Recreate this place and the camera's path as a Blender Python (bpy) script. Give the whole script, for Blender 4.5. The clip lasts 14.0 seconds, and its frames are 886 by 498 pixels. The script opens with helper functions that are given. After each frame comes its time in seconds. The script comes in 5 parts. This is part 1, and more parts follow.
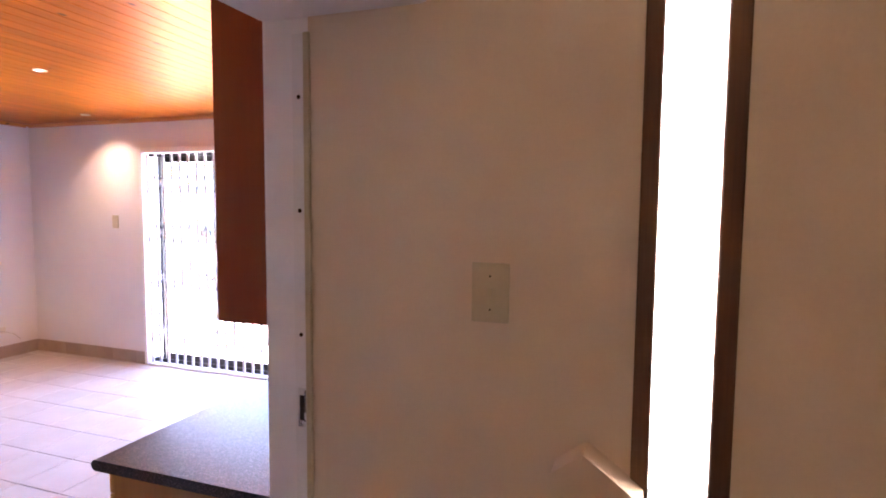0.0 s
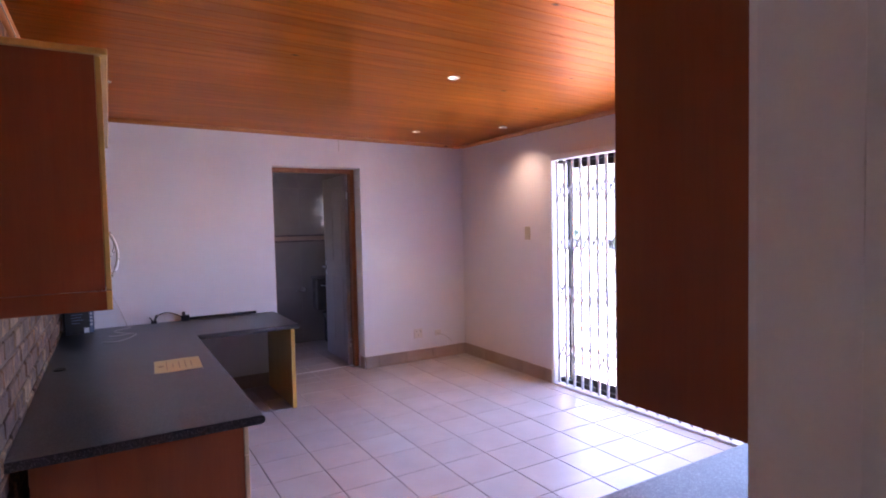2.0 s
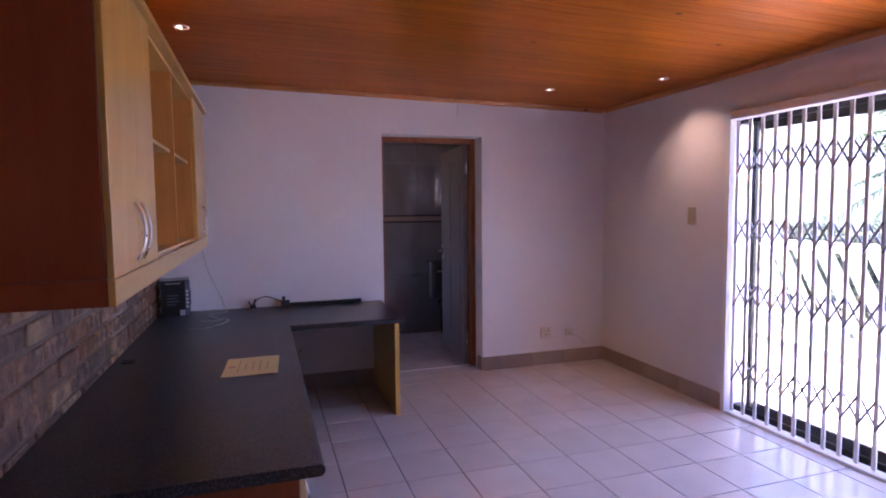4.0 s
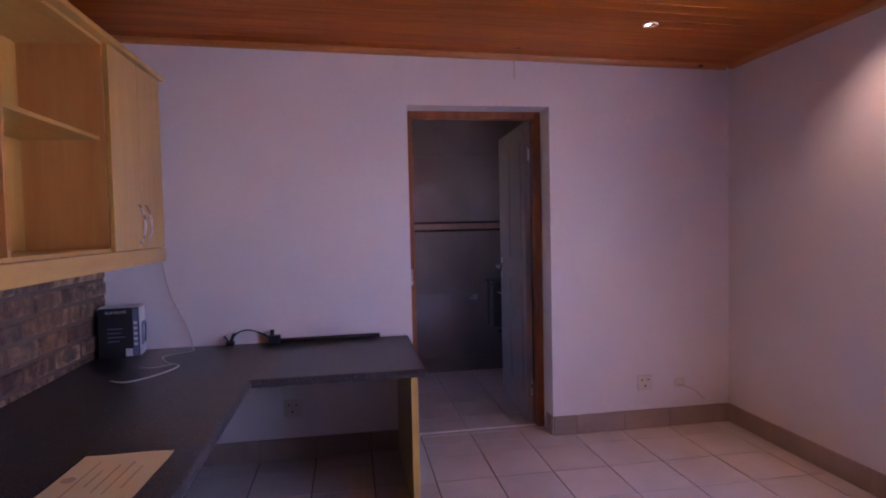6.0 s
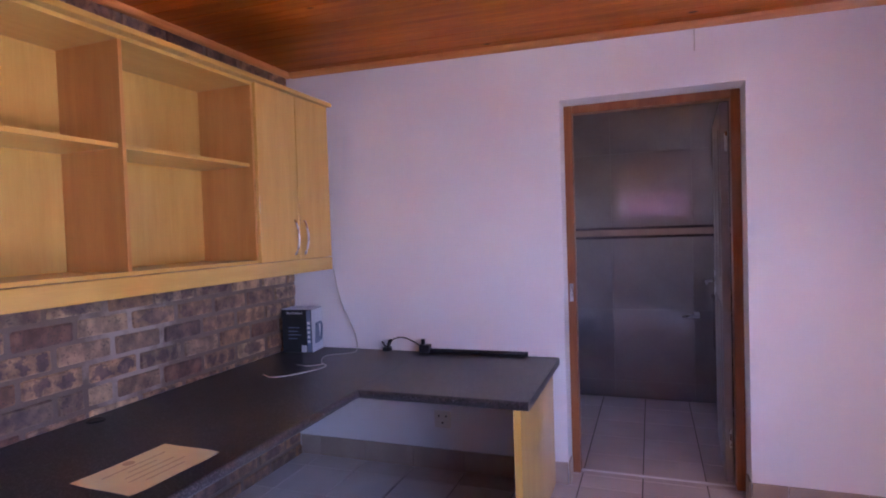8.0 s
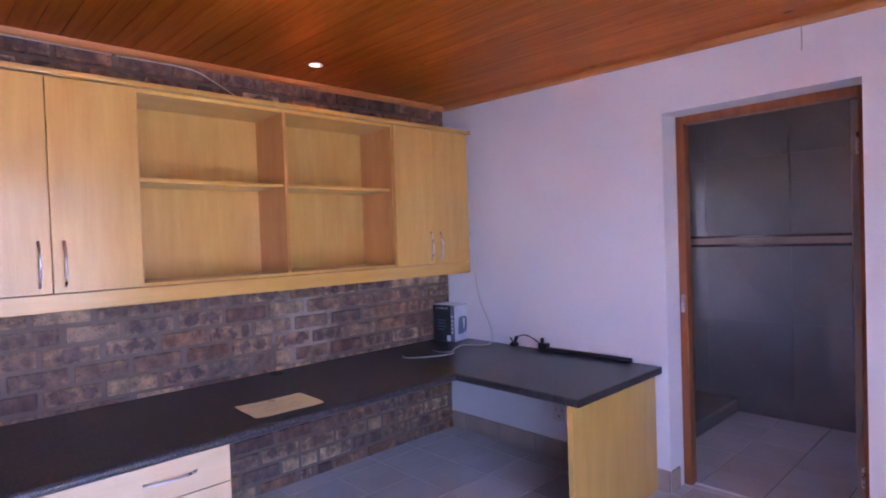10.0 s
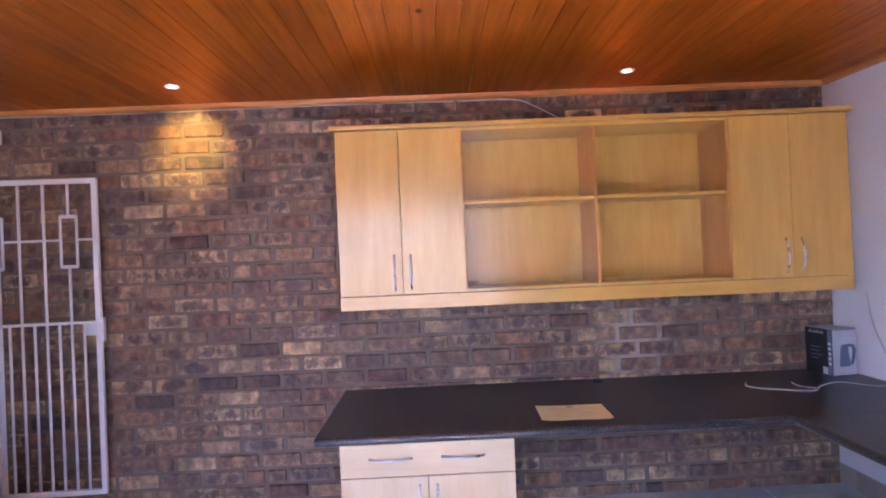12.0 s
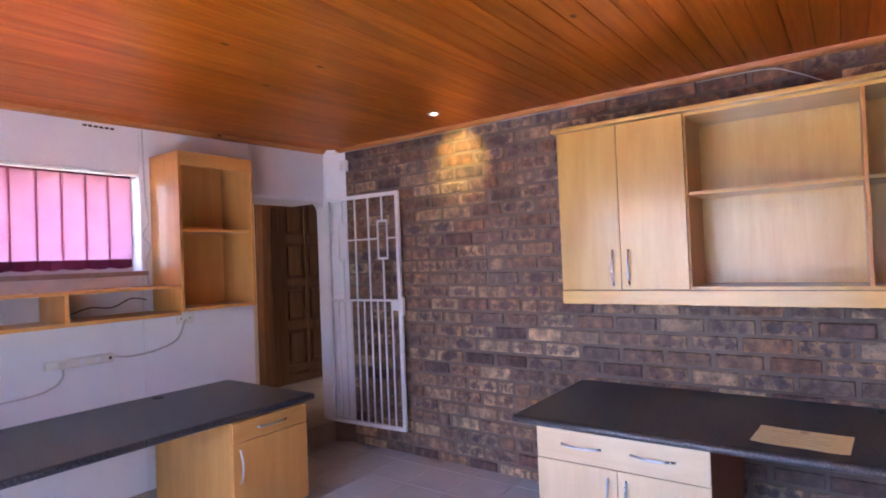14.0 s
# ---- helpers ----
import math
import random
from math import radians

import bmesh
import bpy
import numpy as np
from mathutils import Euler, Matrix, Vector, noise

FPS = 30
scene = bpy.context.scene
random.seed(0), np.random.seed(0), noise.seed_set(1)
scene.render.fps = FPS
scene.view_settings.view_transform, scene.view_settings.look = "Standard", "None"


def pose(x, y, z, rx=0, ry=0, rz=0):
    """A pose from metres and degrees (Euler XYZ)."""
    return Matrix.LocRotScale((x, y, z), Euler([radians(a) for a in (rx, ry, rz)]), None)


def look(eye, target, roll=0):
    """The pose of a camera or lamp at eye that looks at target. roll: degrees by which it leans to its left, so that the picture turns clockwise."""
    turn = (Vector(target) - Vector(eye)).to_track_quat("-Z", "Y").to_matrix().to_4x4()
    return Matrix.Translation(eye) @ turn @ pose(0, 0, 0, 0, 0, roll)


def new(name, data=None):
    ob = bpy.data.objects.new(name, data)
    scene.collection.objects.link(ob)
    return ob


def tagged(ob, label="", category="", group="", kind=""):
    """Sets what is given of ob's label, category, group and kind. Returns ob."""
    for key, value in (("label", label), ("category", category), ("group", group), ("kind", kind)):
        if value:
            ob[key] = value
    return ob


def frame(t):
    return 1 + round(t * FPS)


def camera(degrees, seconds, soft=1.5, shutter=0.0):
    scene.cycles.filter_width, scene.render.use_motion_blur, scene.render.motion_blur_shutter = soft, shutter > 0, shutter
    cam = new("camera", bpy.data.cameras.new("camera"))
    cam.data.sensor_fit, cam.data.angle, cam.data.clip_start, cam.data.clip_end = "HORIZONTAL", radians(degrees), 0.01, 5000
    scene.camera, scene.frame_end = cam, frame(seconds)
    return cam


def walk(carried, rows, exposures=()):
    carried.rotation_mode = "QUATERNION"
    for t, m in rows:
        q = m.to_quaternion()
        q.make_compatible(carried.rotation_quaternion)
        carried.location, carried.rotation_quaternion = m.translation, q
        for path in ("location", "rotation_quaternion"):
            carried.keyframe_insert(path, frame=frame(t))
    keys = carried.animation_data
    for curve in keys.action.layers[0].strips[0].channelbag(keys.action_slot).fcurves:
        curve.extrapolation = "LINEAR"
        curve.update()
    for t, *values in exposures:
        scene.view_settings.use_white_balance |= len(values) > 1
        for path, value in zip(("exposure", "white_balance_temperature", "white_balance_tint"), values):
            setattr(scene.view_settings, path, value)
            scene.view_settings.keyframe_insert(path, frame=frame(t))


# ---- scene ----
cam = camera(76.3, 14.0, soft=1.9)
PATH = [
    (0, (0.151, -0.338, 1.577), (-0.504, 1.545, 1.42), 0.5),
    (0.5, (0.045, -0.079, 1.567), (-0.865, 1.697, 1.43), -0.1),
    (1, (-0.083, 0.128, 1.557), (-1.328, 1.689, 1.446), -0.8),
    (1.5, (-0.248, 0.243, 1.519), (-1.79, 1.511, 1.418), -1.1),
    (2, (-0.43, 0.356, 1.502), (-2.15, 1.372, 1.408), -1.3),
    (2.5, (-0.57, 0.418, 1.486), (-2.381, 1.262, 1.394), -1.3),
    (3, (-0.761, 0.504, 1.483), (-2.618, 1.241, 1.39), -1.2),
    (3.2, (-0.827, 0.557, 1.498), (-2.698, 1.253, 1.382), -0.9),
    (5.5, (-2.191, 1.138, 1.341), (-4.135, 1.597, 1.257), -1.2),
    (6, (-2.457, 1.343, 1.356), (-4.429, 1.667, 1.271), -1.3),
    (6.5, (-2.593, 1.539, 1.36), (-4.589, 1.641, 1.272), -1.5),
    (7, (-2.689, 1.732, 1.39), (-4.681, 1.569, 1.304), -1.6),
    (7.5, (-2.79, 1.963, 1.396), (-4.739, 1.517, 1.322), -1.8),
    (8, (-2.777, 2.146, 1.397), (-4.652, 1.454, 1.336), -1.9),
    (8.2, (-2.784, 2.242, 1.385), (-4.624, 1.46, 1.339), -1.7),
    (10.3, (-2.895, 3.196, 1.452), (-4.125, 1.62, 1.414), -2.3),
    (10.5, (-2.979, 3.247, 1.448), (-4.088, 1.583, 1.418), -2.5),
    (11, (-3.161, 3.33, 1.455), (-3.85, 1.452, 1.45), -2.5),
    (11.5, (-3.262, 3.376, 1.517), (-3.608, 1.406, 1.498), -2.4),
    (12, (-3.444, 3.371, 1.483), (-3.476, 1.371, 1.499), -2.5),
    (12.1, (-3.48, 3.351, 1.48), (-3.457, 1.351, 1.501), -2.4),
    (12.5, (-3.635, 3.361, 1.511), (-3.339, 1.383, 1.521), -2.5),
    (13, (-3.814, 3.388, 1.486), (-3.217, 1.479, 1.515), -2.4),
    (13.5, (-4.023, 3.381, 1.478), (-3.12, 1.597, 1.511), -2.4),
    (14, (-4.266, 3.339, 1.475), (-3.095, 1.718, 1.511), -2.3),
]
STOPS = [(0, 1.2), (0.5, 0.72), (1.0, 0.44), (1.5, 0.32), (2.0, 0.16), (2.5, 0.04), (3.0, -0.1), (5.5, -0.74), (6.0, -0.57), (6.5, -0.40), (7.5, -0.02), (8.0, 0.16), (10.5, 0.3), (11.0, 0.16), (12.0, 0.44), (12.5, 0.55), (13.0, 0.6), (13.5, 0.57), (14.0, 0.39)]
WHITE = [(0, 6150, 34), (1.5, 5950, 39), (3.0, 5690, 37), (5.5, 6020, 58), (6.5, 5880, 54), (7.5, 5720, 49), (8.0, 5700, 47), (10.5, 5380, 42), (11.0, 5480, 41), (11.5, 5780, 40), (12.5, 5830, 35), (13.5, 5640, 31), (14.0, 5640, 30)]


def white_at(t):
    for (t0, k0, m0), (t1, k1, m1) in zip(WHITE, WHITE[1:]):
        if t <= t1:
            f = (t - t0) / (t1 - t0)
            return k0 + (k1 - k0) * f, m0 + (m1 - m0) * f


EXPOSURES = [(t, e + 3.6, *white_at(t)) for t, e in STOPS]
walk(cam, [(t, look(eye, target, roll)) for t, eye, target, roll in PATH], EXPOSURES)

# ---- world and sun ----
SUN_EL, SUN_AZ = 66.0, 160.0          # azimuth from +x towards +y
world = bpy.data.worlds.new("world")
scene.world = world
world.use_nodes = True
wn = world.node_tree
sky = wn.nodes.new("ShaderNodeTexSky")
sky.sky_type = "NISHITA"
sky.sun_disc = False
sky.sun_elevation, sky.sun_rotation = radians(SUN_EL), radians(90 - SUN_AZ)
wn.links.new(sky.outputs[0], wn.nodes["Background"].inputs[0])
wn.nodes["Background"].inputs[1].default_value = 0.15
sun_data = bpy.data.lights.new("sun", "SUN")
sun_data.energy, sun_data.angle, sun_data.color = 5.0, radians(0.5), (1.0, 0.95, 0.87)
sun = new("sun", sun_data)
sun_dir = Vector((math.cos(radians(SUN_EL)) * math.cos(radians(SUN_AZ)), math.cos(radians(SUN_EL)) * math.sin(radians(SUN_AZ)), math.sin(radians(SUN_EL))))
sun.matrix_world = look(sun_dir * 30, (0, 0, 0))


# sky light in the opening of the sliding door
day = bpy.data.lights.new("daylight_sliding_door", "AREA")
day.shape, day.size, day.size_y, day.energy, day.color, day.spread = "RECTANGLE", 2.4, 1.9, 1.65, (0.47, 0.69, 1.0), radians(112)
slit = bpy.data.lights.new("daylight_hall_slit", "AREA")
slit.shape, slit.size, slit.size_y, slit.energy, slit.color = "RECTANGLE", 0.12, 1.34, 1.2, (1.0, 0.91, 0.68)
new("daylight_hall_slit", slit).matrix_world = look((0.236, 0.98, 1.61), (0.236, 0.0, 1.61))
new("daylight_sliding_door", day).matrix_world = look((-3.05, 4.03, 1.25), (-3.9, 0.0, -1.3))


# ---- materials ----
def nodes_of(name):
    m = bpy.data.materials.new(name)
    m.use_nodes = True
    return m, m.node_tree, m.node_tree.nodes["Principled BSDF"]


def tex_noise(nt, coord, scale, detail=4.0, rough=0.55, stretch=(1, 1, 1)):
    mp = nt.nodes.new("ShaderNodeMapping")
    mp.inputs["Scale"].default_value = stretch
    nt.links.new(coord, mp.inputs["Vector"])
    n = nt.nodes.new("ShaderNodeTexNoise")
    n.inputs["Scale"].default_value, n.inputs["Detail"].default_value, n.inputs["Roughness"].default_value = scale, detail, rough
    nt.links.new(mp.outputs[0], n.inputs["Vector"])
    return n.outputs["Fac"]


def ramp(nt, fac, stops):
    r = nt.nodes.new("ShaderNodeValToRGB")
    e = r.color_ramp.elements
    while len(e) < len(stops):
        e.new(0.5)
    for k, (p, c) in enumerate(stops):
        e[k].position, e[k].color = p, (*c, 1)
    nt.links.new(fac, r.inputs[0])
    return r.outputs[0]


def mix(nt, fac, a, b, mode="MIX"):
    m = nt.nodes.new("ShaderNodeMix")
    m.data_type, m.blend_type = "RGBA", mode
    for sock, v in ((m.inputs[0], fac), (m.inputs[6], a), (m.inputs[7], b)):
        if isinstance(v, (int, float)):
            sock.default_value = v
        elif isinstance(v, tuple):
            sock.default_value = (*v, 1)
        else:
            nt.links.new(v, sock)
    return m.outputs[2]


def calc(nt, op, a, b=0.0):
    m = nt.nodes.new("ShaderNodeMath")
    m.operation = op
    for sock, v in zip(m.inputs, (a, b)):
        if isinstance(v, (int, float)):
            sock.default_value = v
        else:
            nt.links.new(v, sock)
    return m.outputs[0]


def bump(nt, bsdf, height, strength, distance=0.01):
    b = nt.nodes.new("ShaderNodeBump")
    b.inputs["Strength"].default_value, b.inputs["Distance"].default_value = strength, distance
    nt.links.new(height, b.inputs["Height"])
    nt.links.new(b.outputs[0], bsdf.inputs["Normal"])


def coords(nt, kind="Object"):
    return nt.nodes.new("ShaderNodeTexCoord").outputs[kind]


def random_of(nt):
    """One random value a piece, whether it is an object or an island of a joined mesh."""
    a = nt.nodes.new("ShaderNodeObjectInfo").outputs["Random"]
    b = nt.nodes.new("ShaderNodeNewGeometry").outputs["Random Per Island"]
    return calc(nt, "FRACT", calc(nt, "ADD", a, b))


def shifted(nt, co, rnd, k=37.0):
    v = nt.nodes.new("ShaderNodeVectorMath")
    v.operation = "ADD"
    c = nt.nodes.new("ShaderNodeCombineXYZ")
    s = calc(nt, "MULTIPLY", rnd, k)
    for i in range(3):
        nt.links.new(s, c.inputs[i])
    nt.links.new(co, v.inputs[0])
    nt.links.new(c.outputs[0], v.inputs[1])
    return v.outputs[0]


def plain(name, dark, light, scale=3.0, rough=0.6, grain=60.0, relief=0.1, metal=0.0, stretch=(1, 1, 1), rough_span=0.12, distance=0.004):
    """Two-scale surface: broad tone changes, fine grain, fine relief."""
    m, nt, b = nodes_of(name)
    co = coords(nt)
    big = tex_noise(nt, co, scale, 5, 0.6, stretch)
    fine = tex_noise(nt, co, grain, 3, 0.6, stretch)
    f = calc(nt, "ADD", calc(nt, "MULTIPLY", big, 0.7), calc(nt, "MULTIPLY", fine, 0.3))
    nt.links.new(ramp(nt, f, [(0.3, dark), (0.7, light)]), b.inputs["Base Color"])
    nt.links.new(calc(nt, "ADD", calc(nt, "MULTIPLY", big, rough_span), rough - rough_span / 2), b.inputs["Roughness"])
    b.inputs["Metallic"].default_value = metal
    if relief:
        bump(nt, b, fine, relief, distance)
    return m


def wood(name, dark, light, axis, rough, knots=False, tone=0.0, ring=9.0, coat=0.0):
    """Grain that runs along the axis, with streaks, rings and per-piece tone."""
    m, nt, b = nodes_of(name)
    rnd = random_of(nt)
    co = shifted(nt, coords(nt), rnd)
    st = [ring, ring, ring]
    st["xyz".index(axis)] = 0.5
    streak = tex_noise(nt, co, 3.0, 6, 0.65, tuple(st))
    st2 = [90, 90, 90]
    st2["xyz".index(axis)] = 2.5
    fibre = tex_noise(nt, co, 2.0, 4, 0.6, tuple(st2))
    f = calc(nt, "ADD", calc(nt, "MULTIPLY", streak, 0.75), calc(nt, "MULTIPLY", fibre, 0.25))
    col = ramp(nt, f, [(0.33, dark), (0.66, light)])
    if tone:
        t = calc(nt, "ADD", calc(nt, "MULTIPLY", rnd, tone), 1 - tone / 2)
        c = nt.nodes.new("ShaderNodeCombineXYZ")
        for i in range(3):
            nt.links.new(t, c.inputs[i])
        col = mix(nt, 1.0, col, c.outputs[0], "MULTIPLY")
    if knots:
        mp = nt.nodes.new("ShaderNodeMapping")
        s = [7.0, 7.0, 7.0]
        s["xyz".index(axis)] = 4.0
        mp.inputs["Scale"].default_value = s
        nt.links.new(co, mp.inputs["Vector"])
        v = nt.nodes.new("ShaderNodeTexVoronoi")
        v.inputs["Scale"].default_value = 0.55
        nt.links.new(mp.outputs[0], v.inputs["Vector"])
        k = ramp(nt, v.outputs["Distance"], [(0.03, (1, 1, 1)), (0.06, (0, 0, 0))])
        col = mix(nt, k, col, (0.05, 0.014, 0.006))
    nt.links.new(col, b.inputs["Base Color"])
    b.inputs["Roughness"].default_value = rough
    b.inputs["Coat Weight"].default_value = coat
    b.inputs["Coat Roughness"].default_value = 0.17
    bump(nt, b, fibre, 0.08, 0.002)
    return m


M = {}
def plaster(name, dark, light):
    m, nt, b = nodes_of(name)
    co = coords(nt)
    broad = tex_noise(nt, co, 1.3, 5, 0.6)
    wave = tex_noise(nt, co, 7.0, 3, 0.5)
    grit = tex_noise(nt, co, 140, 3, 0.6)
    f = calc(nt, "ADD", calc(nt, "MULTIPLY", broad, 0.75), calc(nt, "MULTIPLY", grit, 0.25))
    nt.links.new(ramp(nt, f, [(0.3, dark), (0.7, light)]), b.inputs["Base Color"])
    b.inputs["Roughness"].default_value = 0.62
    bump(nt, b, calc(nt, "ADD", wave, calc(nt, "MULTIPLY", grit, 0.12)), 0.35, 0.012)
    return m


M["plaster"] = plaster("painted_plaster", (0.77, 0.76, 0.79), (0.85, 0.84, 0.86))
M["hall_plaster"] = plaster("hall_plaster", (0.63, 0.515, 0.39), (0.71, 0.595, 0.465))
M["white_paint"] = plain("white_gloss_paint", (0.70, 0.70, 0.72), (0.82, 0.82, 0.83), 8, 0.35, 120, 0.05)
M["ivory"] = plain("cream_plastic", (0.70, 0.66, 0.60), (0.78, 0.74, 0.68), 6, 0.4, 120, 0.03)
M["old_ivory"] = plain("ivory_plastic", (0.46, 0.40, 0.27), (0.54, 0.48, 0.34), 6, 0.4, 120, 0.03)
# Grey-white door paint, darkened to carry the shade inside the bathroom.
M["door_grey"] = plain("shaded_door_paint", (0.25, 0.215, 0.215), (0.32, 0.285, 0.285), 3, 0.45, 80, 0.08)
def limed_mortar():
    """Mortar with a patch of pale lime bloom behind the desk."""
    m = plain("mortar", (0.15, 0.105, 0.085), (0.23, 0.168, 0.138), 6, 0.9, 160, 0.6)
    nt = m.node_tree
    b = nt.nodes["Principled BSDF"]
    co = coords(nt)
    mp = nt.nodes.new("ShaderNodeMapping")
    mp.inputs["Location"].default_value, mp.inputs["Scale"].default_value = (4.62 * 2.2, 0, -0.92 * 1.5), (2.2, 0.0, 1.5)
    nt.links.new(co, mp.inputs["Vector"])
    ln = nt.nodes.new("ShaderNodeVectorMath")
    ln.operation = "LENGTH"
    nt.links.new(mp.outputs[0], ln.inputs[0])
    reach = calc(nt, "ADD", ln.outputs["Value"], tex_noise(nt, co, 9, 4, 0.6))
    bloom = ramp(nt, reach, [(0.75, (1, 1, 1)), (1.25, (0, 0, 0))])
    old = b.inputs["Base Color"].links[0].from_socket
    nt.links.new(mix(nt, calc(nt, "MULTIPLY", bloom, 0.75), old, (0.44, 0.37, 0.31)), b.inputs["Base Color"])
    return m


M["mortar"] = limed_mortar()
M["grout"] = plain("grout", (0.10, 0.09, 0.085), (0.17, 0.155, 0.145), 8, 0.85, 150, 0.3)
M["ceiling_pine"] = wood("varnished_pine_ceiling", (0.40, 0.088, 0.005), (0.66, 0.203, 0.010), "y", 0.33, True, 0.22, 10.0, 0.0)
M["ceiling_pine"].node_tree.nodes["Principled BSDF"].inputs["Specular Tint"].default_value = (1.0, 0.55, 0.14, 1.0)   # amber varnish
M["ceiling_pine"].node_tree.nodes["Principled BSDF"].inputs["Metallic"].default_value = 0.45
M["pine_trim"] = wood("pine_cornice", (0.42, 0.15, 0.035), (0.64, 0.29, 0.085), "y", 0.35, True, 0.2, 10.0, 0.3)
M["pine_trim_x"] = wood("pine_cornice_x", (0.42, 0.15, 0.035), (0.64, 0.29, 0.085), "x", 0.35, True, 0.2, 10.0, 0.3)
M["beech"] = wood("beech_veneer", (0.55, 0.308, 0.058), (0.66, 0.41, 0.098), "z", 0.34, False, 0.08, 4.0, 0.7)
M["beech_x"] = wood("beech_veneer_long", (0.55, 0.308, 0.058), (0.66, 0.41, 0.098), "x", 0.34, False, 0.08, 4.0, 0.7)
M["birch"] = wood("pale_birch_front", (0.62, 0.44, 0.24), (0.72, 0.54, 0.32), "z", 0.36, False, 0.06, 4.0, 0.8)
M["birch_x"] = wood("pale_birch_front_long", (0.62, 0.44, 0.24), (0.72, 0.54, 0.32), "x", 0.36, False, 0.06, 4.0, 0.8)
M["honey"] = wood("honey_pine_veneer", (0.54, 0.238, 0.054), (0.655, 0.335, 0.088), "z", 0.38, False, 0.08, 5.0, 0.1)
M["honey_y"] = wood("honey_pine_long", (0.54, 0.238, 0.054), (0.655, 0.335, 0.088), "y", 0.38, False, 0.08, 5.0, 0.1)
# Beech of the east-facing ends, darkened and reddened to hold their shade.
M["cab_side"] = wood("shaded_beech_end", (0.27, 0.056, 0.012), (0.33, 0.080, 0.018), "z", 0.5, False, 0.05, 4.0, 0.0)
M["red_door"] = wood("door_frame_hardwood", (0.22, 0.065, 0.018), (0.38, 0.13, 0.038), "z", 0.4, False, 0.2, 9.0, 0.2)
M["dark_jamb"] = wood("dark_hardwood_jamb", (0.09, 0.031, 0.010), (0.19, 0.070, 0.022), "z", 0.45, False, 0.2, 9.0, 0.1)
M["dark_door"] = wood("carved_dark_hardwood", (0.055, 0.020, 0.007), (0.145, 0.055, 0.018), "z", 0.48, False, 0.25, 9.0, 0.05)
M["chrome"] = plain("brushed_steel", (0.55, 0.55, 0.56), (0.72, 0.72, 0.73), 10, 0.28, 200, 0.02, 1.0)
M["black_plastic"] = plain("black_plastic", (0.012, 0.012, 0.013), (0.025, 0.025, 0.027), 8, 0.4, 150, 0.05)
M["dark_alu"] = plain("bronze_aluminium", (0.020, 0.018, 0.017), (0.045, 0.040, 0.036), 6, 0.4, 150, 0.03, 0.4)
M["alu"] = plain("white_powder_coat", (0.84, 0.84, 0.86), (0.90, 0.90, 0.92), 8, 0.3, 150, 0.03)
# White lattice coloured grey: its backlit shade sits in the base colour.
M["lattice_steel"] = plain("backlit_lattice_steel", (0.27, 0.28, 0.33), (0.36, 0.37, 0.42), 8, 0.35, 150, 0.03)


def tile_material(name, dark, light, rough):
    m, nt, b = nodes_of(name)
    rnd = random_of(nt)
    co = shifted(nt, coords(nt), rnd)
    big = tex_noise(nt, co, 4, 4, 0.5)
    fine = tex_noise(nt, co, 45, 4, 0.6)
    f = calc(nt, "ADD", calc(nt, "ADD", calc(nt, "MULTIPLY", big, 0.72), calc(nt, "MULTIPLY", fine, 0.13)), calc(nt, "MULTIPLY", rnd, 0.15))
    nt.links.new(ramp(nt, f, [(0.3, dark), (0.72, light)]), b.inputs["Base Color"])
    nt.links.new(calc(nt, "ADD", calc(nt, "MULTIPLY", fine, 0.14), rough - 0.07), b.inputs["Roughness"])
    bump(nt, b, big, 0.04, 0.003)
    return m


M["tile"] = tile_material("glazed_floor_tile", (0.56, 0.505, 0.485), (0.66, 0.605, 0.585), 0.22)
M["skirting"] = tile_material("skirting_tile", (0.32, 0.245, 0.20), (0.46, 0.37, 0.31), 0.35)
M["step_tile"] = tile_material("brown_step_tile", (0.17, 0.105, 0.08), (0.26, 0.17, 0.13), 0.4)
# Grey-white tiles; the bathroom's dimness is put into this dark colour.
M["bath_tile"] = plain("dimmed_glazed_tile", (0.18, 0.15, 0.142), (0.22, 0.19, 0.18), 3, 0.045, 40, 0.0, rough_span=0.02)
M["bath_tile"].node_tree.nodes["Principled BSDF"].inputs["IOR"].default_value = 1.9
# Joint colour is lowered with the tiles for the same dimness.
M["tile_joint"] = plain("dimmed_tile_joint", (0.20, 0.175, 0.165), (0.24, 0.215, 0.205), 8, 0.8, 120, 0.1)
M["listello"] = plain("dark_tile_border", (0.03, 0.02, 0.025), (0.08, 0.055, 0.06), 30, 0.15, 150, 0.03)


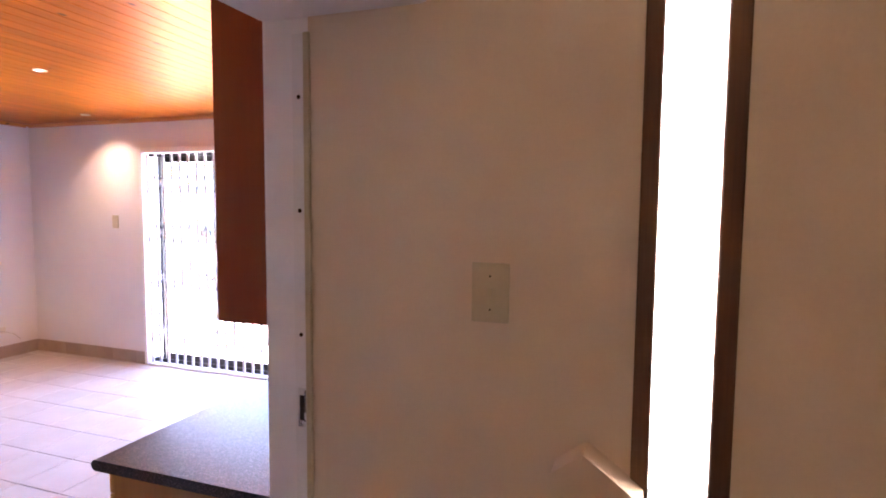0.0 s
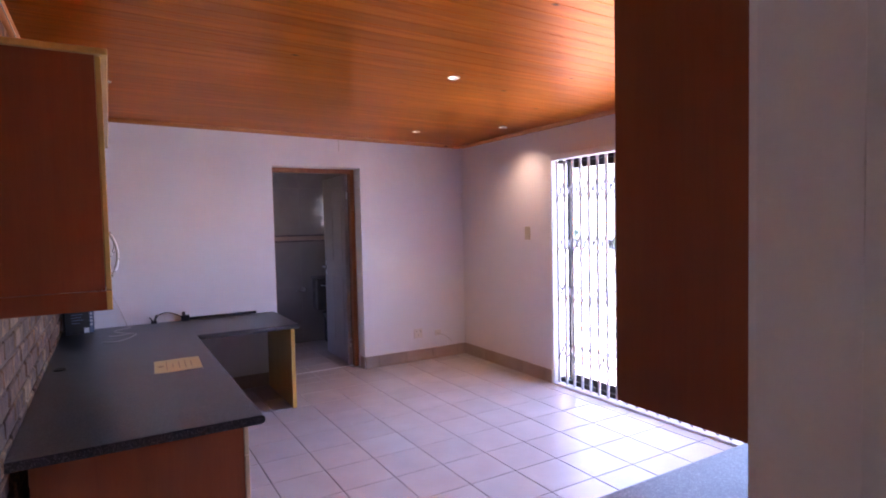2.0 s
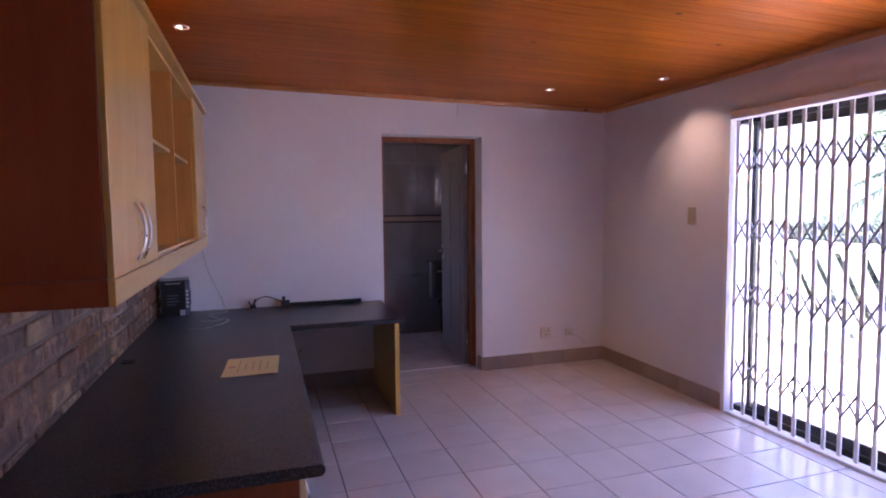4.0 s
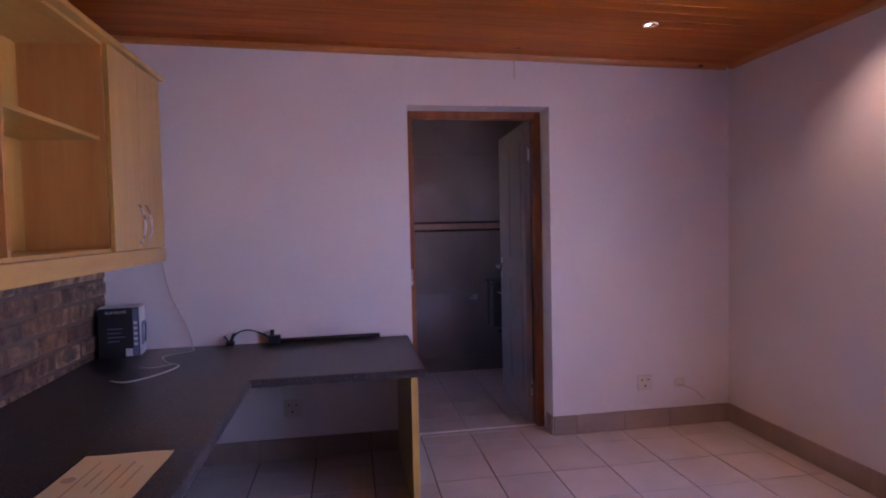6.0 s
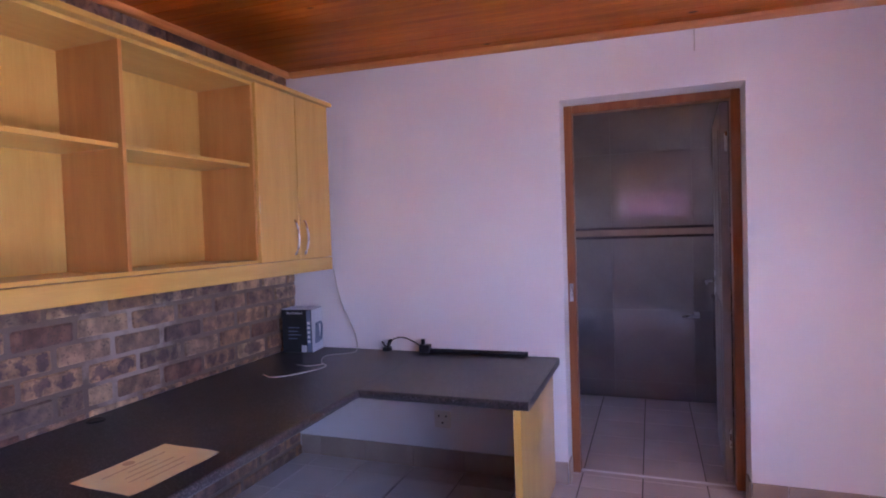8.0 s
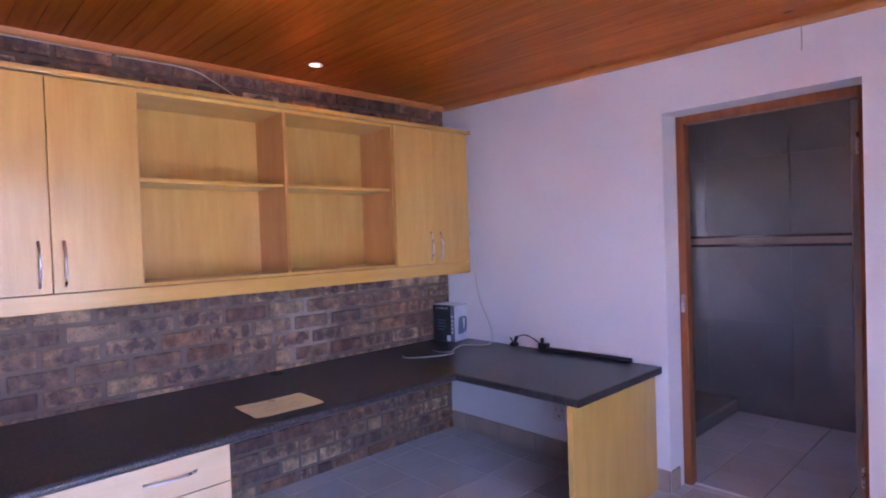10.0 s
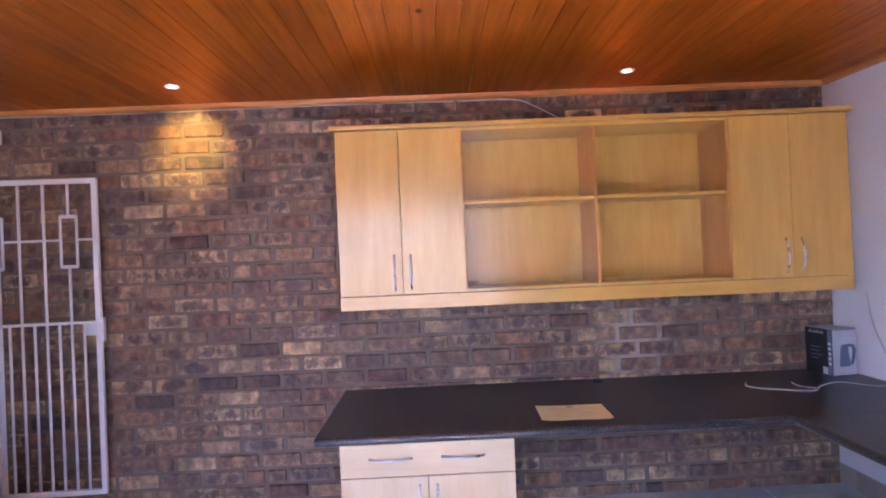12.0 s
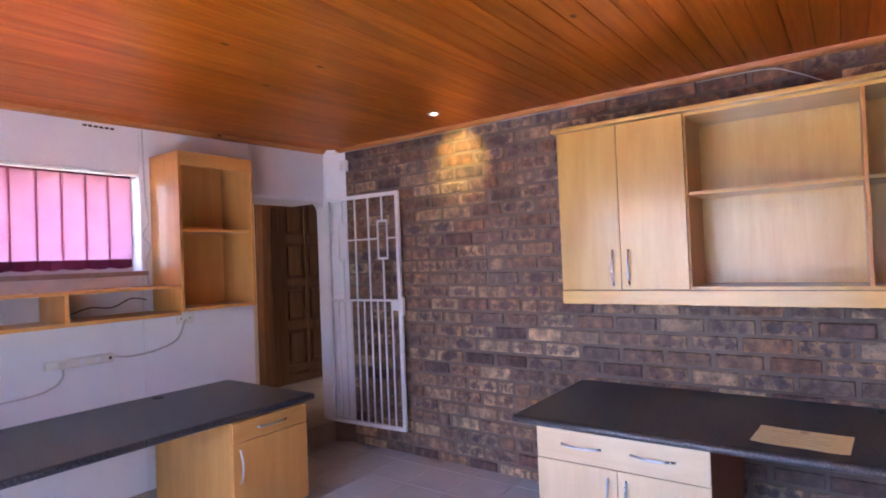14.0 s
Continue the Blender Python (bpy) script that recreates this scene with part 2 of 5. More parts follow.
def brick_material():
    """Clinker brick: per-brick tone, one to three burnt lobes with pale rims, pits and soot."""
    m, nt, b = nodes_of("clinker_brick")
    rnd = random_of(nt)
    pick = [calc(nt, "FRACT", calc(nt, "MULTIPLY", rnd, k)) for k in (7.13, 13.7, 29.3, 53.9)]
    co = shifted(nt, coords(nt), rnd, 53.0)
    tone = ramp(nt, pick[3], [(0.0, (0.135, 0.058, 0.034)), (0.13, (0.28, 0.145, 0.070)), (0.27, (0.14, 0.066, 0.045)), (0.40, (0.062, 0.037, 0.037)),
                              (0.52, (0.23, 0.115, 0.062)), (0.64, (0.16, 0.088, 0.064)), (0.76, (0.47, 0.32, 0.185)), (0.88, (0.10, 0.058, 0.050)), (1.0, (0.39, 0.25, 0.14))])
    uv = nt.nodes.new("ShaderNodeSeparateXYZ")
    nt.links.new(coords(nt, "UV"), uv.inputs[0])
    warp_u = calc(nt, "MULTIPLY", calc(nt, "SUBTRACT", tex_noise(nt, co, 24, 4, 0.6), 0.5), 1.5)
    warp_v = calc(nt, "MULTIPLY", calc(nt, "SUBTRACT", tex_noise(nt, shifted(nt, co, rnd, 19.0), 30, 4, 0.6), 0.5), 2.2)
    u = calc(nt, "ADD", uv.outputs[0], warp_u)
    v = calc(nt, "ADD", uv.outputs[1], warp_v)
    lobes = calc(nt, "ADD", calc(nt, "FLOOR", calc(nt, "MULTIPLY", pick[0], 2.99)), 1.0)
    phase = calc(nt, "MULTIPLY", calc(nt, "SUBTRACT", lobes, 1.0), math.pi)
    wave = calc(nt, "COSINE", calc(nt, "ADD", calc(nt, "MULTIPLY", calc(nt, "MULTIPLY", lobes, math.pi), u), phase))
    inside = calc(nt, "SUBTRACT", 0.95, calc(nt, "MULTIPLY", v, v))
    burnt = ramp(nt, calc(nt, "ADD", calc(nt, "MULTIPLY", wave, 0.5), inside), [(0.38, (0, 0, 0)), (0.92, (0.9, 0.9, 0.9))])
    rim = mix(nt, 0.5, tone, (0.47, 0.33, 0.205))
    amount = ramp(nt, pick[1], [(0.2, (0.1, 0.1, 0.1)), (0.65, (0.9, 0.9, 0.9))])
    face = mix(nt, calc(nt, "MULTIPLY", amount, 0.65), tone, rim)
    face = mix(nt, calc(nt, "MULTIPLY", amount, burnt), face, mix(nt, pick[2], (0.07, 0.047, 0.058), (0.14, 0.074, 0.054)))
    soot = ramp(nt, tex_noise(nt, co, 9, 3, 0.6), [(0.5, (0, 0, 0)), (0.7, (1, 1, 1))])
    face = mix(nt, calc(nt, "MULTIPLY", soot, 0.3), face, (0.10, 0.066, 0.062))
    mottle = ramp(nt, tex_noise(nt, shifted(nt, co, rnd, 7.0), 1.0, 3, 0.5, (20, 10, 15)), [(0.34, (0.68, 0.68, 0.72)), (0.5, (1.05, 1.05, 1.05)), (0.68, (1.7, 1.62, 1.5))])
    face = mix(nt, 1.0, face, mottle, "MULTIPLY")
    speck = ramp(nt, tex_noise(nt, co, 95, 2, 0.5), [(0.60, (0, 0, 0)), (0.68, (1, 1, 1))])
    nt.links.new(mix(nt, calc(nt, "MULTIPLY", speck, 0.6), face, (0.04, 0.032, 0.034)), b.inputs["Base Color"])
    b.inputs["Roughness"].default_value = 0.6
    bump(nt, b, calc(nt, "ADD", tex_noise(nt, co, 40, 5, 0.65), calc(nt, "MULTIPLY", tex_noise(nt, co, 9, 3, 0.6), 0.8)), 0.8, 0.007)
    return m


M["brick"] = brick_material()


def granite_laminate():
    m, nt, b = nodes_of("granite_laminate")
    co = coords(nt)
    v = nt.nodes.new("ShaderNodeTexVoronoi")
    v.inputs["Scale"].default_value = 260
    nt.links.new(co, v.inputs["Vector"])
    speck = ramp(nt, v.outputs["Color"], [(0.25, (0.016, 0.015, 0.018)), (0.62, (0.046, 0.040, 0.044)), (0.9, (0.15, 0.132, 0.14))])
    wear = tex_noise(nt, co, 4, 5, 0.6)
    nt.links.new(mix(nt, calc(nt, "MULTIPLY", wear, 0.35), speck, (0.048, 0.041, 0.042)), b.inputs["Base Color"])
    nt.links.new(calc(nt, "ADD", calc(nt, "MULTIPLY", wear, 0.04), 0.28), b.inputs["Roughness"])
    bump(nt, b, tex_noise(nt, co, 300, 2, 0.5), 0.12, 0.002)
    return m


M["granite"] = granite_laminate()


def glow(name, colour, strength):
    m, nt, b = nodes_of(name)
    b.inputs["Base Color"].default_value = (*colour, 1)
    b.inputs["Emission Color"].default_value = (*colour, 1)
    b.inputs["Emission Strength"].default_value = strength
    return m


M["lamp"] = glow("lamp_glow", (1.0, 0.86, 0.62), 1.6)


def glass():
    m, nt, b = nodes_of("window_glass")
    b.inputs["Base Color"].default_value = (0.95, 0.97, 0.98, 1)
    b.inputs["Roughness"].default_value = 0.0
    b.inputs["Transmission Weight"].default_value = 1.0
    b.inputs["IOR"].default_value = 1.1
    return m


M["glass"] = glass()
M["frosted"] = glass()
M["frosted"].node_tree.nodes["Principled BSDF"].inputs["Roughness"].default_value = 0.45
M["frosted"].node_tree.nodes["Principled BSDF"].inputs["Base Color"].default_value = (0.62, 0.62, 0.62, 1)


def fabric(name, dark, light, through_light):
    m, nt, b = nodes_of(name)
    co = coords(nt)
    f = tex_noise(nt, co, 3, 4, 0.6)
    weave = tex_noise(nt, co, 500, 2, 0.5)
    col = ramp(nt, calc(nt, "ADD", calc(nt, "MULTIPLY", f, 0.7), calc(nt, "MULTIPLY", weave, 0.3)), [(0.3, dark), (0.7, light)])
    nt.links.new(col, b.inputs["Base Color"])
    b.inputs["Roughness"].default_value = 0.9
    t = nt.nodes.new("ShaderNodeBsdfTranslucent")
    nt.links.new(col, t.inputs["Color"])
    ms = nt.nodes.new("ShaderNodeMixShader")
    ms.inputs[0].default_value = through_light
    nt.links.new(b.outputs[0], ms.inputs[1])
    nt.links.new(t.outputs[0], ms.inputs[2])
    nt.links.new(ms.outputs[0], nt.nodes["Material Output"].inputs["Surface"])
    return m


M["pink_fabric"] = fabric("pink_blind_fabric", (0.74, 0.30, 0.40), (0.84, 0.40, 0.49), 0.92)
M["wine_fabric"] = fabric("wine_blind_hem", (0.14, 0.015, 0.04), (0.20, 0.025, 0.06), 0.25)
M["leaf"] = fabric("palm_leaf", (0.05, 0.085, 0.04), (0.09, 0.14, 0.065), 0.3)
M["shrub"] = fabric("shrub_leaf", (0.09, 0.13, 0.09), (0.17, 0.21, 0.15), 0.4)
M["bark"] = plain("palm_bark", (0.10, 0.075, 0.05), (0.20, 0.155, 0.11), 14, 0.9, 60, 0.8, distance=0.02)
M["patio"] = plain("pale_patio_concrete", (0.68, 0.66, 0.62), (0.80, 0.78, 0.74), 2, 0.8, 50, 0.3)
M["ground"] = plain("dry_lawn", (0.20, 0.20, 0.10), (0.34, 0.31, 0.18), 1.2, 0.95, 40, 0.6)
M["outer_wall"] = plain("white_outdoor_paint", (0.72, 0.71, 0.68), (0.82, 0.81, 0.78), 2, 0.8, 70, 0.3)
M["dark_ceramic"] = plain("charcoal_ceramic", (0.075, 0.062, 0.058), (0.105, 0.09, 0.085), 5, 0.12, 100, 0.01)
M["ceramic"] = plain("white_ceramic", (0.70, 0.69, 0.68), (0.80, 0.79, 0.78), 5, 0.12, 100, 0.01)
M["paper"] = plain("cream_paper", (0.82, 0.75, 0.40), (0.90, 0.84, 0.50), 12, 0.8, 150, 0.08)
M["ink"] = plain("brown_ink", (0.56, 0.46, 0.25), (0.63, 0.53, 0.31), 12, 0.8, 150, 0.0)
M["white_print"] = plain("white_print", (0.68, 0.68, 0.70), (0.78, 0.78, 0.80), 12, 0.6, 150, 0.0)
M["blue_print"] = plain("blue_grey_print", (0.10, 0.14, 0.22), (0.18, 0.23, 0.33), 12, 0.5, 150, 0.0)
M["card_light"] = plain("printed_white_card", (0.50, 0.52, 0.58), (0.62, 0.64, 0.70), 8, 0.45, 150, 0.02)
M["grey_cable"] = plain("grey_cable_sheath", (0.50, 0.48, 0.45), (0.62, 0.60, 0.57), 10, 0.5, 100, 0.02)
# Near-black paints the shade of holes and slots; also colours one switch.
M["hole_and_switch_black"] = plain("dark_recess", (0.015, 0.010, 0.008), (0.03, 0.02, 0.016), 10, 0.8, 100, 0.1)


# ---- builders ----
def link(name, bm, material, parent=None, label="", smooth=False):
    me = bpy.data.meshes.new(name)
    bm.normal_update()
    bm.to_mesh(me)
    bm.free()
    for mm in (material if isinstance(material, (list, tuple)) else (material,)):
        me.materials.append(mm)
    if smooth:
        for p in me.polygons:
            p.use_smooth = True
    ob = new(name, me)
    if parent is not None:
        ob.parent = parent
        ob.matrix_parent_inverse = parent.matrix_world.inverted()
    if label:
        ob["label"] = label
    return ob


part = link


def thing(name, at, label, category, group="", kind=""):
    ob = new(name)
    ob.location = at
    ob.matrix_world = Matrix.Translation(at)
    return tagged(ob, label, category, group, kind)


def box(x0, x1, y0, y1, z0, z1, bevel=0.0, seg=1, bm=None):
    bm = bm or bmesh.new()
    vs = [bm.verts.new(p) for p in ((x0, y0, z0), (x1, y0, z0), (x1, y1, z0), (x0, y1, z0), (x0, y0, z1), (x1, y0, z1), (x1, y1, z1), (x0, y1, z1))]
    fs = [bm.faces.new([vs[i] for i in f]) for f in ((0, 3, 2, 1), (4, 5, 6, 7), (0, 1, 5, 4), (1, 2, 6, 5), (2, 3, 7, 6), (3, 0, 4, 7))]
    if bevel:
        es = list({e for f in fs for e in f.edges})
        bmesh.ops.bevel(bm, geom=es, offset=bevel, segments=seg, profile=0.5, affect="EDGES")
    return bm


def turned(bm, m):
    bmesh.ops.transform(bm, matrix=m, verts=bm.verts)
    return bm


def tube(points, r, sides=8, closed=False, bm=None):
    """A round bar or cable along the points."""
    bm = bm or bmesh.new()
    pts = [Vector(p) for p in points]
    rings = []
    n = len(pts)
    for i, p in enumerate(pts):
        a = pts[(i - 1) % n] if closed or i else p
        b = pts[(i + 1) % n] if closed or i < n - 1 else p
        d = (b - a).normalized()
        up = Vector((0, 0, 1)) if abs(d.z) < 0.9 else Vector((0, 1, 0))
        u = d.cross(up).normalized()
        v = u.cross(d)
        rings.append([bm.verts.new(p + r * (math.cos(k * math.tau / sides) * u + math.sin(k * math.tau / sides) * v)) for k in range(sides)])
    for i in range(n if closed else n - 1):
        a, b = rings[i], rings[(i + 1) % n]
        for k in range(sides):
            bm.faces.new((a[k], a[(k + 1) % sides], b[(k + 1) % sides], b[k]))
    if not closed:
        bm.faces.new(rings[0][::-1])
        bm.faces.new(rings[-1])
    return bm


def curve_points(knots, steps=8):
    """Catmull-Rom through the knots."""
    k = [Vector(p) for p in knots]
    k = [2 * k[0] - k[1]] + k + [2 * k[-1] - k[-2]]
    out = []
    for i in range(1, len(k) - 2):
        for s in range(steps):
            t = s / steps
            a, b, c, d = k[i - 1:i + 3]
            out.append(0.5 * ((2 * b) + (c - a) * t + (2 * a - 5 * b + 4 * c - d) * t * t + (3 * b - a - 3 * c + d) * t ** 3))
    return out + [k[-2]]


def lathe(profile, sides=24, at=(0, 0, 0), bm=None):
    """Turns (radius, height) pairs about the upright axis."""
    bm = bm or bmesh.new()
    rings = [[bm.verts.new((at[0] + r * math.cos(k * math.tau / sides), at[1] + r * math.sin(k * math.tau / sides), at[2] + z)) for k in range(sides)] for r, z in profile]
    for a, b in zip(rings, rings[1:]):
        for k in range(sides):
            bm.faces.new((a[k], a[(k + 1) % sides], b[(k + 1) % sides], b[k]))
    bm.faces.new(rings[0][::-1])
    bm.faces.new(rings[-1])
    return bm


def extrude_outline(pts, axis, lo, hi, bm=None):
    """A prism: an outline of (a, b) pairs pushed along the axis from lo to hi."""
    bm = bm or bmesh.new()

    def at(a, b, c):
        return {"x": (c, a, b), "y": (a, c, b), "z": (a, b, c)}[axis]
    A = [bm.verts.new(at(a, b, lo)) for a, b in pts]
    B = [bm.verts.new(at(a, b, hi)) for a, b in pts]
    n = len(pts)
    bm.faces.new(A)
    bm.faces.new(B[::-1])
    for i in range(n):
        bm.faces.new((A[i], B[i], B[(i + 1) % n], A[(i + 1) % n]))
    bmesh.ops.recalc_face_normals(bm, faces=bm.faces)
    return bm


# ---- plan (metres) ----
XW, XE, YS, YN = -5.84, -0.70, 0.0, 3.82       # room faces: west, east, brick, sliding door
DOOR_Y0, DOOR_Y1, DOOR_Z = 1.70, 2.585, 2.075   # opening to the bathroom
SL_X0, SL_X1, SL_Z = -4.345, -1.70, 2.075      # sliding door
OP_Y0, OP_Y1, OP_Z = 0.07, 0.797, 1.99          # opening to the hall
WIN_Y0, WIN_Y1, WIN_Z0, WIN_Z1 = 1.60, 2.95, 1.475, 2.085
HALL_Z = 0.17
DESK_Z = 0.695


def ceil_z(y):
    return 2.428 - 0.019 * y


def structure(name, bm, material, label, category):
    return tagged(link(name, bm, material), label, category, kind="structure")


# floor slab and walls
structure("floor", box(XW - 0.2, XE, YS - 0.2, YN + 0.2, -0.2, -0.008), M["grout"], "grouted floor of pale glazed square tiles", "floor")

bm = box(XW - 0.2, XW, -0.2, DOOR_Y0, -0.2, 2.7)
box(XW - 0.2, XW, DOOR_Y1, YN + 0.2, -0.2, 2.7, bm=bm)
box(XW - 0.2, XW, DOOR_Y0, DOOR_Y1, DOOR_Z, 2.7, bm=bm)
structure("wall_west", bm, M["plaster"], "white painted plaster wall with a door opening", "wall")

bm = box(XW, SL_X0, YN, YN + 0.2, -0.2, 2.7)
box(SL_X1, XE + 0.25, YN, YN + 0.2, -0.2, 2.7, bm=bm)
box(SL_X0, SL_X1, YN, YN + 0.2, SL_Z, 2.7, bm=bm)
box(SL_X0, SL_X1, YN, YN + 0.2, -0.2, -0.012, bm=bm)
structure("wall_north", bm, M["plaster"], "white painted plaster wall with a sliding door", "wall")

bm = box(XE, XE + 0.22, OP_Y1, WIN_Y0, -0.2, 2.7, 0.012, 2)
box(XE, XE + 0.22, WIN_Y1, YN, -0.2, 2.7, bm=bm)
box(XE, XE + 0.22, WIN_Y0, WIN_Y1, -0.2, WIN_Z0, bm=bm)
box(XE, XE + 0.22, WIN_Y0, WIN_Y1, WIN_Z1, 2.7, bm=bm)
box(XE, XE + 0.12, -0.2, OP_Y0, -0.2, 2.7, bevel=0.02, seg=3, bm=bm)
# lintel over the hall opening with rounded arrises
box(XE, XE + 0.43, OP_Y0 - 0.02, OP_Y1 + 0.004, OP_Z, 2.7, bevel=0.025, seg=3, bm=bm)
extrude_outline([(XE - 0.19, -0.02), (XE - 0.02, 0.078), (XE + 0.05, 0.078), (XE + 0.05, -0.02)], "z", HALL_Z, 2.6, bm=bm)
fillet = [(OP_Y0 - 0.01, OP_Z + 0.006), (OP_Y0 - 0.01, OP_Z - 0.075)]
fillet += [(OP_Y0 + 0.075 - 0.075 * math.cos(k * math.pi / 12), OP_Z - 0.075 + 0.075 * math.sin(k * math.pi / 12)) for k in range(7)]
fillet += [(OP_Y0 + 0.085, OP_Z + 0.006)]
extrude_outline(fillet, "x", XE + 0.012, XE + 0.11, bm=bm)
structure("wall_east", bm, M["plaster"], "white painted plaster wall with window and hall opening", "wall")

structure("trim_pier_base", extrude_outline([(XE - 0.19, -0.02), (XE - 0.02, 0.078), (XE - 0.001, 0.078), (XE - 0.001, -0.02)], "z", -0.1, HALL_Z - 0.002), M["step_tile"], "brown tiled base of the step under the pier", "skirting")

# brick wall core: mortar bed behind the bricks
brick_wall = structure("wall_brick", box(XW, XE, -0.2, YS - 0.011, -0.2, 2.7), M["mortar"], "brown and tan face-brick wall with recessed mortar", "wall")

# ceiling: tongue-and-groove boards in one mesh
bm = bmesh.new()
x, k = XW, 0
while x < XE - 0.001:
    w = min(0.098, XE - x)
    g = 0.002
    for y0, y1 in ((YS - 0.01, YN),):
        z0, z1 = ceil_z(y0), ceil_z(y1)
        prof = [(x, 0.0055), (x + 0.001, 0.002), (x + g, 0.0), (x + w - g, 0.0), (x + w - 0.001, 0.002), (x + w, 0.0055), (x + w, 0.03), (x, 0.03)]
        A = [bm.verts.new((px, y0, z0 + pz)) for px, pz in prof]
        B = [bm.verts.new((px, y1, z1 + pz)) for px, pz in prof]
        for i in range(8):
            bm.faces.new((A[i], B[i], B[(i + 1) % 8], A[(i + 1) % 8]))
    x += w
    k += 1
bmesh.ops.recalc_face_normals(bm, faces=bm.faces)
structure("ceiling", bm, M["ceiling_pine"], "orange varnished knotty pine board ceiling", "ceiling")
# Unseen slab added against light leaks; its overhang holds off the sun.
structure("roof", box(XW - 0.25, XE + 0.25, -0.25, YN + 0.5, 2.7, 2.85), M["outer_wall"], "unseen flat roof slab added to keep sky light and sun out", "roof")


def cornice(name, axis, lo, hi, wall, side, mat):
    """Quarter-round strip in the angle of wall and ceiling."""
    n, r = 5, 0.032
    arc = [(r * math.cos(a), r * math.sin(a)) for a in [i * math.pi / 2 / n for i in range(n + 1)]]
    bm = bmesh.new()
    pts = [(0, 0)] + arc
    rows = []
    for c in (lo, hi):
        row = []
        for a, b in pts:
            if axis == "x":
                y = wall + side * a
                row.append(bm.verts.new((c, y, ceil_z(y) - b)))
            else:
                row.append(bm.verts.new((wall + side * a, c, ceil_z(c) - b)))
        rows.append(row)
    A, B = rows
    for i in range(len(pts)):
        j = (i + 1) % len(pts)
        bm.faces.new((A[i], B[i], B[j], A[j]))
    bm.faces.new(A)
    bm.faces.new(B[::-1])
    bmesh.ops.recalc_face_normals(bm, faces=bm.faces)
    return structure(name, bm, mat, "varnished pine quarter-round cornice strip", "cornice")


cornice("trim_brick_wall", "x", XW, XE, YS + 0.001, 1, M["pine_trim_x"])
cornice("trim_north_wall", "x", XW + 0.03, XE - 0.03, YN - 0.001, -1, M["pine_trim_x"])
cornice("trim_west_wall", "y", YS + 0.03, YN - 0.03, XW + 0.001, 1, M["pine_trim"])
cornice("trim_east_wall", "y", YS + 0.03, YN - 0.03, XE - 0.001, -1, M["pine_trim"])

# ---- hall behind the east opening ----
structure("floor_hall", box(XE - 0.03, 0.78, -1.75, OP_Y1 + 0.1, -0.2, HALL_Z, bevel=0.008, seg=2), M["skirting"], "raised hall floor of beige tiles ending in a step", "floor")
bm = box(XE + 0.13, 0.172, OP_Y1 - 0.003, OP_Y1 + 0.2, -0.2, 2.7)
box(0.302, 0.98, OP_Y1, OP_Y1 + 0.2, -0.2, 2.7, bm=bm)
box(0.172, 0.302, OP_Y1, OP_Y1 + 0.2, -0.2, 0.92, bm=bm)
box(0.172, 0.302, OP_Y1, OP_Y1 + 0.2, 2.3, 2.7, bm=bm)
structure("wall_hall_north", bm, M["hall_plaster"], "cream plaster hall wall with a narrow window slit", "wall")
structure("wall_hall_east", box(0.78, 0.98, -1.95, OP_Y1, -0.2, 2.7), M["hall_plaster"], "cream plaster hall wall behind a carved door", "wall")
structure("wall_hall_south", box(XE, 0.78, -1.95, -1.75, -0.2, 2.7), M["hall_plaster"], "plain cream plaster end wall of the hall", "wall")
structure("wall_hall_west", box(XE, XE + 0.2, -1.75, -0.2, -0.2, 2.7), M["hall_plaster"], "cream plaster hall wall", "wall")
structure("ceiling_hall", box(XE + 0.2, 0.98, -1.95, OP_Y1 + 0.2, 2.62, 2.85), M["hall_plaster"], "plain cream hall ceiling", "ceiling")

# ---- bathroom beyond the west door ----
BX, BY0, BY1 = -7.55, 1.08, 3.05
BW_X0, BW_X1, BW_Z0, BW_Z1 = -7.40, -6.92, 0.72, 1.86   # window in the south wall
structure("floor_bathroom", box(BX - 0.2, XW - 0.2, BY0 - 0.2, BY1 + 0.2, -0.2, -0.008), M["grout"], "grouted bathroom floor of pale tiles", "floor")
structure("wall_bathroom_west", box(BX - 0.2, BX - 0.0025, BY0 - 0.2, BY1 + 0.2, -0.2, 2.6), M["tile_joint"], "glossy grey-white tiled bathroom wall, the room's dimness in its colour", "wall")
bm = box(BX - 0.2, BW_X0, BY0 - 0.2, BY0, -0.2, 2.6)
box(BW_X1, XW - 0.2, BY0 - 0.2, BY0, -0.2, 2.6, bm=bm)
box(BW_X0, BW_X1, BY0 - 0.2, BY0, -0.2, BW_Z0, bm=bm)
box(BW_X0, BW_X1, BY0 - 0.2, BY0, BW_Z1, 2.6, bm=bm)
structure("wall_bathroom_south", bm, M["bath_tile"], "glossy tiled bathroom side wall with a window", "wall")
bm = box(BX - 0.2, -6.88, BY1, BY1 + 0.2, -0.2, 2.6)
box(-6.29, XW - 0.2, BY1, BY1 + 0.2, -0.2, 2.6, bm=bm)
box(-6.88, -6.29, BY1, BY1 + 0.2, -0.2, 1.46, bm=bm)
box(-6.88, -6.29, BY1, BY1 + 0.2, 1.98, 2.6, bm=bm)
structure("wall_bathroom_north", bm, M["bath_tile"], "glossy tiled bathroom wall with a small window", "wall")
structure("ceiling_bathroom", box(BX - 0.2, XW - 0.2, BY0 - 0.2, BY1 + 0.2, 2.4, 2.6), M["pine_trim"], "varnished timber bathroom ceiling", "ceiling")

